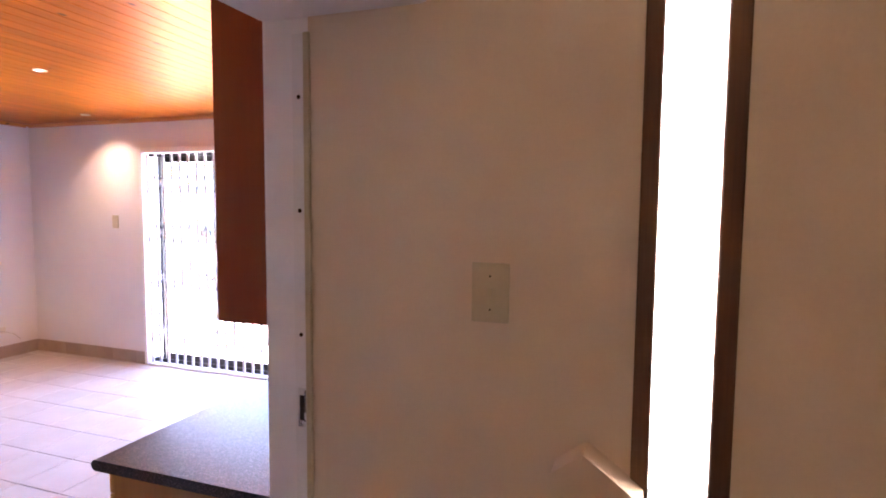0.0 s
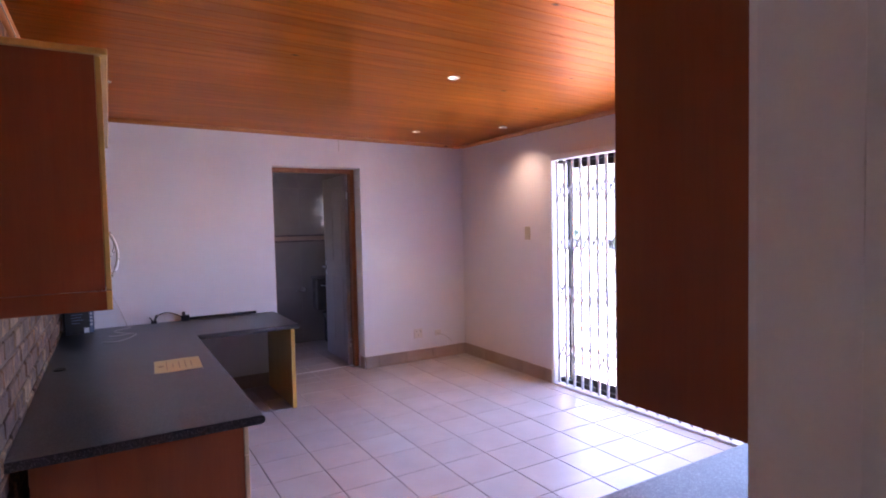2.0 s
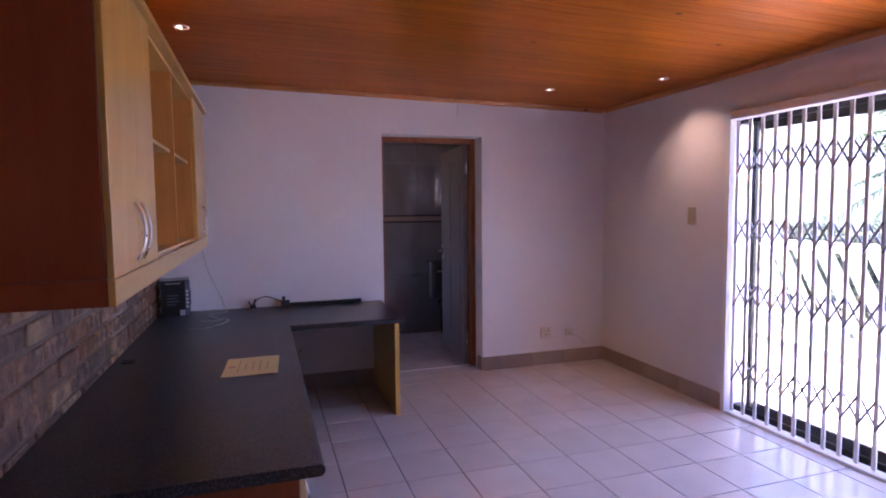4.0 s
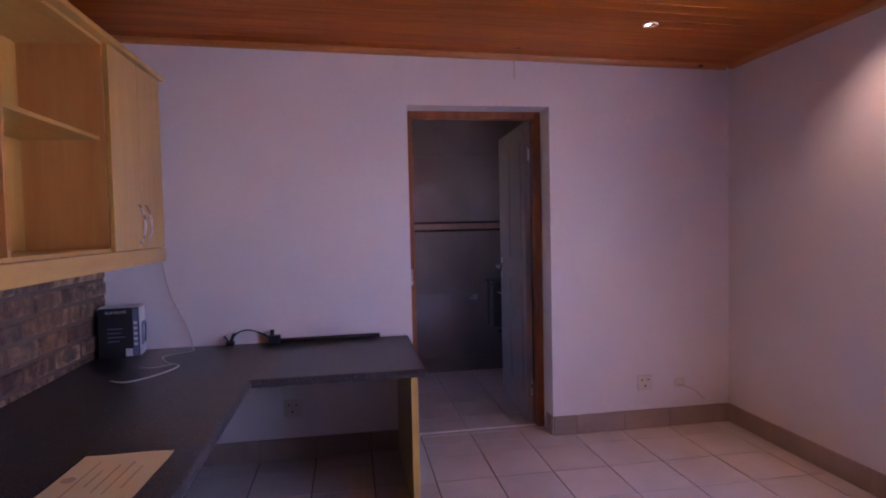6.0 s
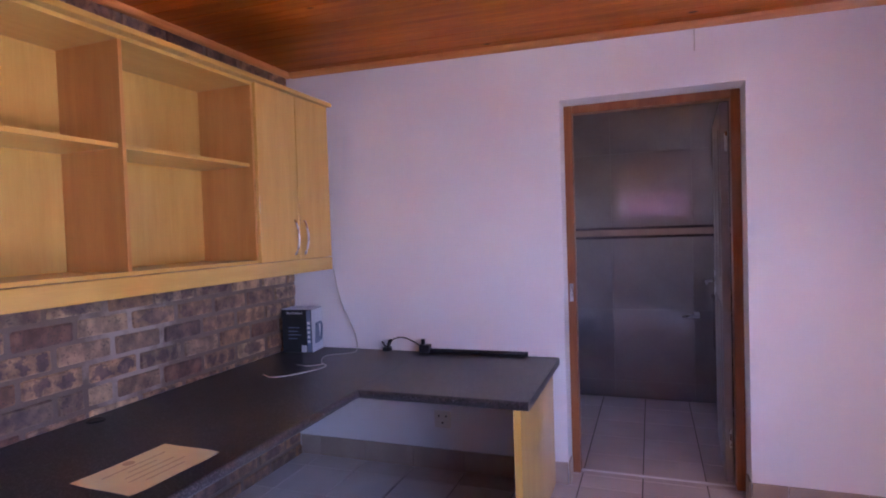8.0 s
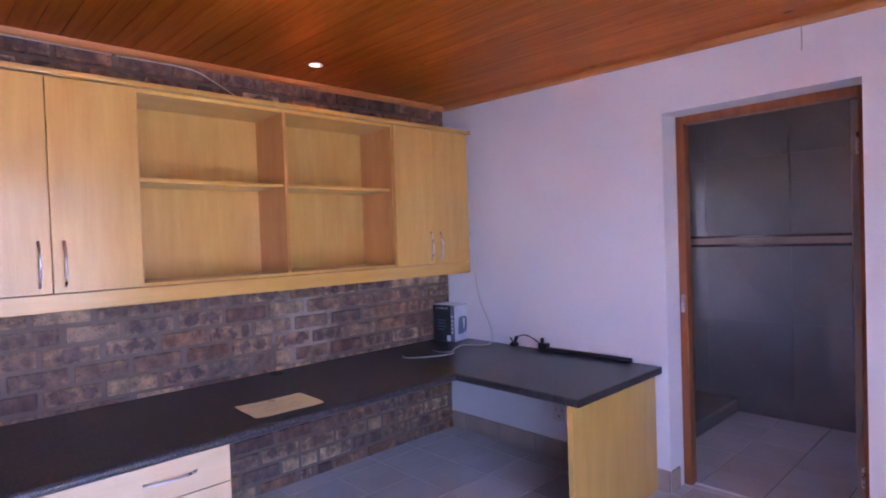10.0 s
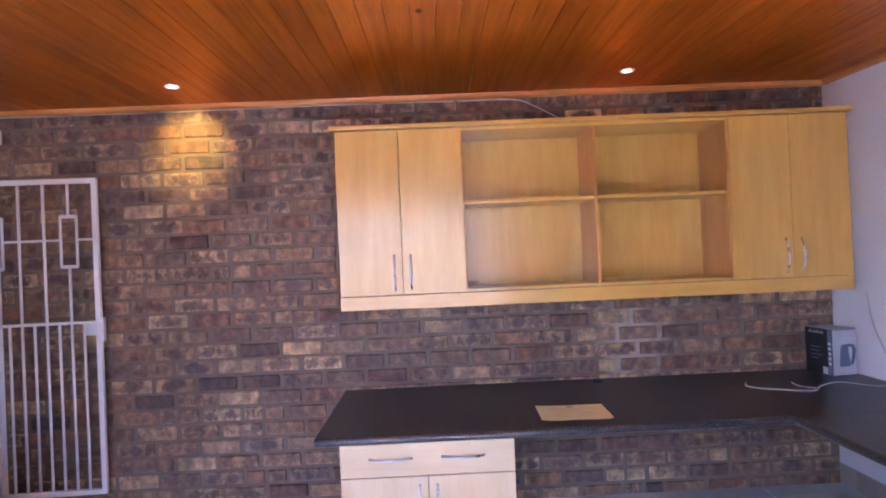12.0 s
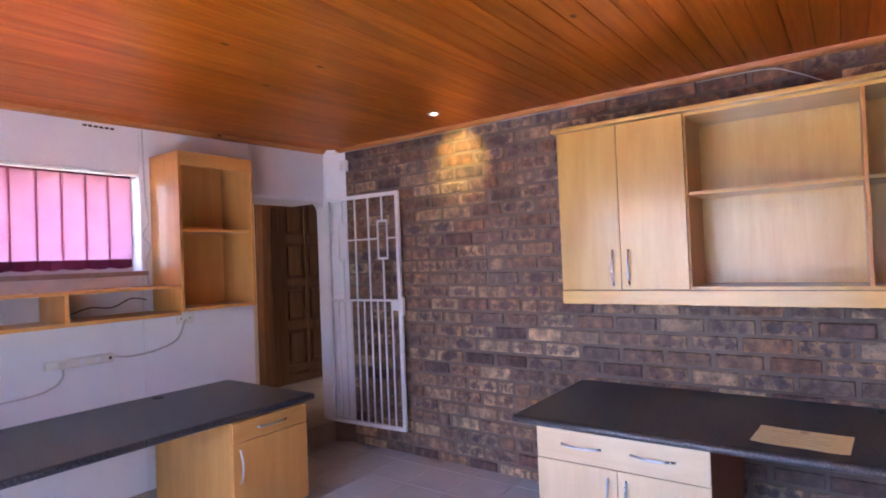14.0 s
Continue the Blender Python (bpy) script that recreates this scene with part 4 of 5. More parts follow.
def pink_window():
    w = thing("window_east", (XE + 0.14, 2.3, 1.75), "white framed window behind a drawn pink blind", "window", kind="structure")
    xa, xb = XE + 0.11, XE + 0.15
    for a, b, c, e in ((WIN_Y0, WIN_Y0 + 0.035, WIN_Z0, WIN_Z1), (WIN_Y1 - 0.035, WIN_Y1, WIN_Z0, WIN_Z1), (WIN_Y0 + 0.035, WIN_Y1 - 0.035, WIN_Z0, WIN_Z0 + 0.035),
                       (WIN_Y0 + 0.035, WIN_Y1 - 0.035, WIN_Z1 - 0.035, WIN_Z1), (2.28, 2.31, WIN_Z0 + 0.035, WIN_Z1 - 0.035)):
        part("window_frame", box(xa, xb, a, b, c, e, 0.003), M["white_paint"], w)
    g = part("pane", box(xa + 0.018, xa + 0.022, WIN_Y0 + 0.035, WIN_Y1 - 0.035, WIN_Z0 + 0.035, WIN_Z1 - 0.035), M["glass"], w)
    g.visible_shadow = False
    part("window_sill", box(XE - 0.03, XE + 0.11, WIN_Y0 - 0.03, WIN_Y1 + 0.03, WIN_Z0 - 0.025, WIN_Z0 + 0.002, 0.004), M["skirting"], w, "dark tiled sill")
    b = thing("window_blind", (XE + 0.02, 2.3, 2.05), "pink vertical-strip fabric blind with a dark wine hem, backlit", "blind")
    part("headrail", box(XE + 0.005, XE + 0.04, WIN_Y0 + 0.005, WIN_Y1 - 0.02, WIN_Z1 - 0.022, WIN_Z1 - 0.002, 0.003), M["white_paint"], b)
    part("top_band", box(XE + 0.008, XE + 0.011, WIN_Y0 + 0.045, WIN_Y1 - 0.03, WIN_Z1 - 0.038, WIN_Z1 - 0.026), M["wine_fabric"], b, "dark wine-red top band")
    y, strip = WIN_Y0 + 0.045, 0.138
    while y < WIN_Y1 - 0.03:
        e = min(y + strip, WIN_Y1 - 0.03)
        bm, n = bmesh.new(), 6
        rows = []
        for z in (WIN_Z1 - 0.03, WIN_Z0 + 0.075):
            rows.append([bm.verts.new((XE + 0.022 - 0.010 * math.sin(math.pi * i / n), y + (e - y) * i / n, z)) for i in range(n + 1)])
        for i in range(n):
            bm.faces.new((rows[0][i], rows[0][i + 1], rows[1][i + 1], rows[1][i]))
        bmesh.ops.solidify(bm, geom=bm.faces[:], thickness=0.0012)
        v = part("strip", bm, M["pink_fabric"], b, smooth=True)
        bm = bmesh.new()
        rows = []
        for k in range(2):
            rows.append([bm.verts.new((XE + 0.021 - 0.010 * math.sin(math.pi * i / n), y + (e - y) * i / n,
                                       WIN_Z0 + 0.078 if k == 0 else WIN_Z0 + 0.03 - 0.010 * math.sin(math.pi * i / n))) for i in range(n + 1)])
        for i in range(n):
            bm.faces.new((rows[0][i], rows[0][i + 1], rows[1][i + 1], rows[1][i]))
        bmesh.ops.solidify(bm, geom=bm.faces[:], thickness=0.002)
        part("hem", bm, M["wine_fabric"], v, "dark wine-red hem", smooth=True)
        y += strip - 0.015


pink_window()


# ---- sockets, switches, cables ----
def wall_plate(name, m, w, h, label, category, holes=(), rocker=0, mat="ivory"):
    """A plate that lies in its own x-z plane, facing -y, then posed by m."""
    p = thing(name, m.translation, label, category)
    body = part("plate", turned(box(-w / 2, w / 2, -0.009, 0, -h / 2, h / 2, 0.003, 2), m), M[mat], p)
    for x, z, r in holes:
        part("socket_hole", turned(turned(lathe([(r, 0), (r, 0.002)], 10), Matrix.Translation((x, -0.0085, z)) @ Matrix.Rotation(radians(90), 4, "X")), m), M["hole_and_switch_black"], body)
    for k in range(rocker):
        z = (k - (rocker - 1) / 2) * 0.03
        part("rocker", turned(box(-0.006, 0.006, -0.014, -0.008, z - 0.010, z + 0.010, 0.002), m), M[mat], body)
    return p


wall_plate("light_switch", pose(-4.683, YN, 1.382), 0.075, 0.125, "ivory light switch plate beside the sliding door", "light switch", rocker=2, mat="old_ivory")
wall_plate("wall_socket", pose(XW, 3.212, 0.30, rz=90), 0.10, 0.10, "ivory three-pin wall socket above the skirting", "socket",
           [(-0.022, 0.02, 0.005), (0.022, 0.02, 0.005), (0, -0.02, 0.006)])
wall_plate("wall_socket", pose(XW, 0.98, 0.30, rz=90), 0.10, 0.10, "ivory wall socket under the desk return", "socket",
           [(-0.022, 0.02, 0.005), (0.022, 0.02, 0.005), (0, -0.02, 0.006)])
wall_plate("telephone_plate", pose(XW, 3.46, 0.283, rz=90), 0.075, 0.06, "small white telephone outlet plate above the skirting", "outlet", mat="ivory")
wall_plate("hall_switch", pose(-0.137, OP_Y1, 1.395), 0.08, 0.125, "ivory light switch plate on the dim hall wall", "light switch",
           [(0, 0.035, 0.0022), (0, -0.035, 0.0022)], rocker=1, mat="old_ivory")
wall_plate("wall_socket", pose(XE, 1.33, 1.155, rz=-90), 0.12, 0.075, "ivory double socket below the hanging shelf", "socket", [(-0.03, 0, 0.005), (0.03, 0, 0.005)])


def cable(name, knots, r, mat, label, category="cable"):
    p = curve_points(knots, 8)
    ob = tagged(link(name, tube(p, r, 6), mat, smooth=True), label, category)
    return ob


cable("telephone_wire", [(XW + 0.006, 3.44, 0.275), (XW + 0.03, 3.47, 0.27), (XW + 0.035, 3.55, 0.235), (XW + 0.022, 3.60, 0.19), (XW + 0.016, 3.63, 0.165)], 0.003, M["grey_cable"], "grey wire end hanging out of the wall")
cable("desk_wire", [(XW + 0.03, 0.30, 1.19), (XW + 0.03, 0.34, 1.0), (XW + 0.012, 0.42, 0.80), (XW + 0.04, 0.45, 0.705), (-5.70, 0.47, 0.699), (-5.60, 0.36, 0.699), (-5.45, 0.42, 0.699), (-5.36, 0.50, 0.699),
                    (-5.20, 0.45, 0.699), (-5.10, 0.36, 0.699), (-5.13, 0.28, 0.701)], 0.0032, M["grey_cable"], "thin white wire trailing from the cabinet over the desk")
cable("desk_wire", [(-5.40, 0.46, 0.6995), (-5.35, 0.40, 0.6995), (-5.36, 0.32, 0.6995)], 0.0028, M["grey_cable"], "short loose white wire end on the desk")
cable("cabinet_wire", [(-3.62, 0.03, ceil_z(0) - 0.045), (-3.95, 0.035, ceil_z(0) - 0.05), (-4.08, 0.05, ceil_z(0) - 0.10), (-4.22, 0.09, ceil_z(0) - 0.19), (-4.30, 0.14, 2.185)], 0.0035, M["grey_cable"], "thin pale wire running from cornice to cabinet top")
cable("ceiling_wire", [(-0.78, 0.036, ceil_z(0) - 0.04), (-1.8, 0.034, ceil_z(0) - 0.044), (-2.9, 0.034, ceil_z(0) - 0.040), (-3.6, 0.034, ceil_z(0) - 0.046)], 0.003, M["grey_cable"], "thin pale wire stapled below the pine cornice")
cable("wall_wire", [(XW + 0.004, 2.365, ceil_z(2.4) - 0.03), (XW + 0.004, 2.366, ceil_z(2.4) - 0.09), (XW + 0.004, 2.365, ceil_z(2.4) - 0.14)], 0.003, M["grey_cable"], "short wire painted onto the wall above the door")

cable("shelf_wire", [(XE - 0.004, 1.575, ceil_z(1.6) - 0.03), (XE - 0.004, 1.572, 2.1), (XE - 0.004, 1.565, 1.9), (XE - 0.012, 1.555, 1.78), (XE - 0.012, 1.59, 1.70), (XE - 0.012, 1.548, 1.62), (XE - 0.012, 1.58, 1.53), (XE - 0.006, 1.56, 1.39)], 0.004, M["grey_cable"], "thin dusty wire running down the wall beside the shelf")


def power_strip():
    s = thing("power_strip", (XE - 0.02, 2.02, 1.0), "ivory multi-plug power strip fixed to the wall above the desk", "power strip")
    part("body", box(XE - 0.035, XE - 0.001, 1.79, 2.14, 0.953, 1.003, 0.006, 2), M["ivory"], s)
    for y in (2.05, 1.96, 1.88):
        part("outlet", turned(lathe([(0.016, 0), (0.016, 0.002)], 14), Matrix.Translation((XE - 0.034, y, 0.978)) @ Matrix.Rotation(radians(-90), 4, "Y")), M["white_paint"], s)
    part("switch", box(XE - 0.039, XE - 0.034, 1.805, 1.82, 0.970, 0.986, 0.001), M["hole_and_switch_black"], s)
    part("plug", box(XE - 0.075, XE - 0.036, 2.05, 2.09, 0.958, 0.998, 0.006, 2), M["ivory"], s)


power_strip()
cable("power_lead", [(XE - 0.02, 1.79, 0.98), (XE - 0.012, 1.68, 0.965), (XE - 0.012, 1.54, 0.975), (XE - 0.012, 1.42, 1.01), (XE - 0.014, 1.37, 1.06), (XE - 0.016, 1.35, 1.12), (XE - 0.012, 1.33, 1.15)], 0.006, M["grey_cable"], "grey power lead from strip to socket")
cable("power_lead", [(XE - 0.07, 2.07, 0.96), (XE - 0.06, 2.07, 0.91), (XE - 0.03, 2.11, 0.86), (XE - 0.012, 2.23, 0.83), (XE - 0.012, 2.60, 0.82), (XE - 0.012, 2.95, 0.82)], 0.006, M["grey_cable"], "grey power lead along the wall above the desk")
cable("tangled_lead", [(XE - 0.05, 1.60, 1.30), (XE - 0.07, 1.70, 1.315), (XE - 0.05, 1.80, 1.27), (XE - 0.08, 1.93, 1.28), (XE - 0.05, 2.03, 1.245), (XE - 0.10, 2.08, 1.230)], 0.004, M["black_plastic"], "dark tangled lead lying in the low shelf")

alarm = thing("alarm_detector", (XE - 0.195, 0.02, 2.28), "small white plastic alarm detector in the wall corner", "detector")
part("housing", box(XE - 0.225, XE - 0.165, 0.003, 0.055, 2.235, 2.325, 0.008, 2), M["white_paint"], alarm)
part("lens", box(XE - 0.220, XE - 0.170, 0.054, 0.060, 2.245, 2.285, 0.003), M["ivory"], alarm)


def vent(name, x0, x1, y0, y1, z, label):
    v = thing(name, ((x0 + x1) / 2, (y0 + y1) / 2, z), label, "air vent")
    n = 6
    for i in range(n):
        a, b = i / n, (i + 0.7) / n
        part("slot", box(x0 + (x1 - x0) * (a if x1 - x0 > 0.05 else 0), x0 + (x1 - x0) * (b if x1 - x0 > 0.05 else 1),
                         y0 + (y1 - y0) * (a if y1 - y0 > 0.05 else 0), y0 + (y1 - y0) * (b if y1 - y0 > 0.05 else 1), z, z + 0.012), M["hole_and_switch_black"], v)


vent("wall_vent", -4.10, -3.93, YN - 0.003, YN + 0.01, 2.322, "short slotted vent gap under the cornice")
vent("wall_vent", -3.12, -2.93, YN - 0.003, YN + 0.01, 2.318, "short slotted vent gap under the cornice")
vent("wall_vent", XE - 0.003, XE + 0.01, 1.74, 1.92, 2.33, "short slotted vent gap under the cornice")


# ---- things on the desk ----
def kettle_box():
    k = thing("kettle_carton", (-5.73, 0.10, DESK_Z), "black and white printed cardboard kettle carton, closed", "carton")
    m = Matrix.Translation((-5.725, 0.117, DESK_Z)) @ Matrix.Rotation(radians(8), 4, "Z")
    w, d, h = 0.155, 0.192, 0.262
    part("carton", turned(box(-w / 2, w / 2, -d / 2, d / 2, 0.0005, h, 0.002), m), M["black_plastic"], k)
    e = d / 2 + 0.0012
    f = w / 2 + 0.0012
    part("white_face", turned(box(-w / 2 + 0.002, w / 2 - 0.002, e - 0.0012, e, 0.003, h - 0.003), m), M["card_light"], k, "pale printed side with a kettle picture")
    part("kettle_picture", turned(extrude_outline([(-0.035, 0.05), (0.035, 0.05), (0.026, 0.165), (-0.022, 0.165)], "y", e, e + 0.0008), m), M["blue_print"], k, "dark kettle picture")
    part("picture_handle", turned(tube(curve_points([(0.02, e + 0.001, 0.165), (-0.05, e + 0.001, 0.165), (-0.055, e + 0.001, 0.11), (-0.04, e + 0.001, 0.06)]), 0.009, 6), m), M["blue_print"], k)
    part("lid_flap", turned(box(-w / 2, w / 2, -d / 2, d / 2, h, h + 0.002), m), M["card_light"], k)
    part("print_stripe", turned(box(f - 0.0012, f, d / 2 - 0.03, d / 2 - 0.004, 0.004, h - 0.004), m), M["blue_print"], k)
    part("barcode", turned(box(f - 0.0012, f, d / 2 - 0.068, d / 2 - 0.034, 0.004, 0.045), m), M["white_print"], k)
    # printed word across the dark face
    c = bpy.data.curves.new("word", "FONT")
    c.body, c.size, c.extrude = "PLATINUM", 0.021, 0.0003
    c.align_x = "CENTER"
    tmp = bpy.data.objects.new("word", c)
    scene.collection.objects.link(tmp)
    dg = bpy.context.evaluated_depsgraph_get()
    me = bpy.data.meshes.new_from_object(tmp.evaluated_get(dg))
    bpy.data.objects.remove(tmp)
    me.materials.append(M["white_print"])
    o = new("printed_word", me)
    o.parent = k
    o.matrix_parent_inverse = k.matrix_world.inverted()
    o.matrix_world = m @ Matrix.Translation((f, -0.012, h - 0.03)) @ Matrix.Rotation(radians(90), 4, "Z") @ Matrix.Rotation(radians(90), 4, "X")
    for i, (a, b) in enumerate(((-0.055, 0.02), (-0.055, 0.01), (-0.055, 0.026), (-0.055, 0.0))):
        part("print_line", turned(box(f - 0.0012, f, a, b, 0.15 - i * 0.022, 0.155 - i * 0.022), m), M["blue_print"], k)
    for i in range(5):
        part("print_mark", turned(box(f - 0.0005, f + 0.0006, d / 2 - 0.026, d / 2 - 0.009, 0.06 + i * 0.028, 0.076 + i * 0.028), m), M["white_print"], k)


kettle_box()


def clamp_lamp():
    s = thing("desk_lamp_arm", (XW + 0.05, 1.1, DESK_Z), "black lamp clamp and tube arm lying on the desk", "desk lamp")
    y0 = XW + 0.035
    part("arm", tube([(y0, 0.92, DESK_Z + 0.016), (y0 - 0.012, 1.50, DESK_Z + 0.016)], 0.012, 10), M["black_plastic"], s, smooth=True)
    b = part("bracket", box(y0 - 0.022, y0 + 0.022, 0.865, 0.93, DESK_Z + 0.001, DESK_Z + 0.05, 0.005, 2), M["black_plastic"], s)
    part("knob", tube([(y0, 0.885, DESK_Z + 0.05), (y0, 0.885, DESK_Z + 0.08)], 0.012, 10), M["black_plastic"], b)
    c = part("clamp", box(y0 - 0.02, y0 + 0.02, 0.63, 0.675, DESK_Z + 0.001, DESK_Z + 0.026, 0.004, 2), M["black_plastic"], s)
    part("clamp_jaw", turned(box(-0.012, 0.012, -0.008, 0.008, 0.0, 0.055, 0.003), Matrix.Translation((y0, 0.655, DESK_Z + 0.02)) @ Matrix.Rotation(radians(-22), 4, "X")), M["black_plastic"], c)
    part("clamp_screw", turned(tube([(0, 0, 0), (0, 0, 0.045)], 0.005), Matrix.Translation((y0, 0.645, DESK_Z + 0.02)) @ Matrix.Rotation(radians(35), 4, "X")), M["black_plastic"], c)
    part("lead", tube(curve_points([(y0, 0.66, DESK_Z + 0.04), (y0, 0.70, DESK_Z + 0.075), (y0, 0.76, DESK_Z + 0.085), (y0, 0.83, DESK_Z + 0.06), (y0, 0.88, DESK_Z + 0.03)]), 0.004, 6), M["black_plastic"], s, smooth=True)


clamp_lamp()


def envelope():
    p = thing("paper_sheet", (-4.08, 0.67, DESK_Z), "cream certificate-like sheet with faint brown print on the desk", "paper")
    m = Matrix.Translation((-4.075, 0.672, DESK_Z + 0.0006)) @ Matrix.Rotation(radians(-3), 4, "Z")
    bm, nx, ny = bmesh.new(), 12, 8
    w, d = 0.33, 0.25
    g = []
    for j in range(ny + 1):
        row = []
        for i in range(nx + 1):
            u, v = i / nx - 0.5, j / ny - 0.5
            z = 0.006 * max(0, abs(u) * 2 - 0.55) ** 2 * 4 * (0.6 + 0.4 * math.sin(5 * v)) + 0.0008 * (1 + math.sin(9 * u + 4 * v))
            row.append(bm.verts.new((w * u, d * v, z)))
        g.append(row)
    for j in range(ny):
        for i in range(nx):
            bm.faces.new((g[j][i], g[j][i + 1], g[j + 1][i + 1], g[j + 1][i]))
    sheet = part("sheet", turned(bm, m), M["paper"], p, smooth=True)
    for i, (a, b) in enumerate(((-0.07, 0.07), (-0.10, 0.10), (-0.085, 0.085), (-0.05, 0.05), (-0.11, 0.11))):
        yy = 0.07 - i * 0.033
        part("print_line", turned(box(a, b, yy, yy + 0.005, 0.0022, 0.0028), m), M["ink"], sheet)
    part("print_seal", turned(lathe([(0.018, 0.0022), (0.018, 0.0029)], 18, (0.0, -0.09, 0)), m), M["ink"], sheet)


envelope()


# ---- steel gate folded back on the brick wall ----
def steel_gate():
    g = thing("steel_gate", (-0.77, 0.17, 0.2), "white painted steel security gate, swung open against the brick wall", "gate")
    hinge, tip = Vector((-0.765, 0.115, 0)), Vector((-1.505, 0.07, 0))
    w = (tip - hinge).length
    ang = math.atan2(tip.y - hinge.y, tip.x - hinge.x)
    m = Matrix.Translation(hinge) @ Matrix.Rotation(ang, 4, "Z")
    z0, z1 = 0.185, 2.01
    mid = 1.175

    def bar(name, x, a, b, r=0.008, parent=g):
        return part(name, turned(tube([(x, 0, a), (x, 0, b)], r, 8), m), M["white_paint"], parent, smooth=True)

    def flat(name, a, b, z, h=0.012, parent=g):
        return part(name, turned(box(a, b, -0.008, 0.008, z - h, z + h, 0.002), m), M["white_paint"], parent)
    part("stile", turned(box(0, 0.03, -0.014, 0.014, z0, z1, 0.004, 2), m), M["white_paint"], g)
    part("stile", turned(box(w - 0.03, w, -0.014, 0.014, z0, z1, 0.004, 2), m), M["white_paint"], g)
    part("top_rail", turned(box(0.03, w - 0.03, -0.014, 0.014, z1 - 0.03, z1, 0.004, 2), m), M["white_paint"], g)
    part("bottom_rail", turned(box(0.03, w - 0.03, -0.014, 0.014, z0, z0 + 0.03, 0.004, 2), m), M["white_paint"], g)
    flat("middle_rail", 0.03, w - 0.03, mid, 0.008)
    inner = w - 0.06
    xs = [0.03 + inner * i / 10 for i in range(1, 10)]
    for x in xs:
        bar("bar", x, z0 + 0.03, mid - 0.008, 0.0075)
    for i, x in enumerate(xs):
        if i % 2 == 0:
            continue
        if i in (1, 7):
            # bars broken by an upright rectangle
            for a, b in ((mid + 0.008, 1.49), (1.80, z1 - 0.03)):
                bar("bar", x, a, b)
            rw = 0.045
            fr = part("rectangle", turned(box(x - rw, x + rw, -0.006, 0.006, 1.78, 1.80, 0.002), m), M["white_paint"], g)
            part("rectangle_side", turned(box(x - rw, x + rw, -0.006, 0.006, 1.49, 1.51, 0.002), m), M["white_paint"], fr)
            for s in (-1, 1):
                part("rectangle_side", turned(box(x + s * rw - 0.006, x + s * rw + 0.006, -0.006, 0.006, 1.495, 1.795, 0.002), m), M["white_paint"], fr)
        else:
            bar("bar", x, mid + 0.008, z1 - 0.03)
    flat("tie", xs[1] + 0.045, xs[7] - 0.045, 1.655, 0.006)
    flat("tie", xs[7] + 0.045, w - 0.03, 1.655, 0.006)
    lock = part("lock_box", turned(box(w - 0.085, w + 0.012, -0.022, 0.022, 1.10, 1.175, 0.004, 2), m), M["white_paint"], g)
    part("keyhole", turned(box(w - 0.055, w - 0.045, 0.0215, 0.023, 1.125, 1.145), m), M["hole_and_switch_black"], lock)
    part("bolt_plate", turned(box(w, w + 0.016, -0.018, 0.018, 1.06, 1.20, 0.003), m), M["white_paint"], lock)
    for z in (0.35, 1.85):
        part("hinge", turned(lathe([(0.011, -0.04), (0.011, 0.04)], 10, (-0.006, 0, z)), m), M["white_paint"], g)


steel_gate()


# ---- hall things ----
def latch_strip():
    s = thing("latch_post", (-0.59, OP_Y1 - 0.005, 0.2), "white steel latch strip with screw holes in the opening", "gate post")
    part("angle", box(-0.612, -0.572, OP_Y1 - 0.006, OP_Y1 - 0.0005, HALL_Z, OP_Z - 0.03, 0.001), M["white_paint"], s)
    part("angle_lip", box(-0.577, -0.562, OP_Y1 - 0.016, OP_Y1 - 0.006, HALL_Z, OP_Z - 0.03, 0.002), M["old_ivory"], s, "cream painted edge")
    for z in (0.55, 1.268, 1.56, 1.819):
        part("screw_hole", turned(turned(lathe([(0.005, 0), (0.005, 0.001)], 10), Matrix.Rotation(radians(90), 4, "X")), Matrix.Translation((-0.594, OP_Y1 - 0.006, z))), M["hole_and_switch_black"], s)
    part("strike_plate", box(-0.604, -0.582, OP_Y1 - 0.0075, OP_Y1 - 0.0058, 1.045, 1.14, 0.001), M["chrome"], s)
    part("strike_slot", box(-0.599, -0.587, OP_Y1 - 0.0085, OP_Y1 - 0.0072, 1.062, 1.122), M["hole_and_switch_black"], s)


latch_strip()


def slit_window():
    w = thing("window_hall_slit", (0.245, OP_Y1 + 0.05, 1.6), "narrow upright window slit in a dark brown frame", "window", kind="structure")
    for a, b in ((0.150, 0.184), (0.288, 0.326)):
        part("window_frame", box(a, b, OP_Y1 - 0.012, OP_Y1 + 0.06, 0.90, 2.32, 0.004), M["dark_door"], w)
    part("window_frame", box(0.184, 0.288, OP_Y1 - 0.012, OP_Y1 + 0.06, 0.90, 0.935, 0.004), M["dark_door"], w)
    part("window_frame", box(0.184, 0.288, OP_Y1 - 0.012, OP_Y1 + 0.06, 2.285, 2.32, 0.004), M["dark_door"], w)
    g = part("pane", box(0.184, 0.288, OP_Y1 + 0.02, OP_Y1 + 0.024, 0.935, 2.285), M["glass"], w)
    g.visible_shadow = False


slit_window()

kb = thing("key_box", (0.06, OP_Y1 - 0.05, 0.95), "cream wall box with a sloping lid below the window slit", "wall box")
part("body", extrude_outline([(0.005, 0.80), (0.16, 0.80), (0.16, 1.035), (0.062, 1.105), (0.005, 1.06)], "y", OP_Y1 - 0.07, OP_Y1 - 0.001), M["hall_plaster"], kb)
part("lid", extrude_outline([(0.066, 1.108), (0.175, 1.030), (0.170, 1.022), (0.061, 1.099)], "y", OP_Y1 - 0.078, OP_Y1 - 0.001), M["hall_plaster"], kb)



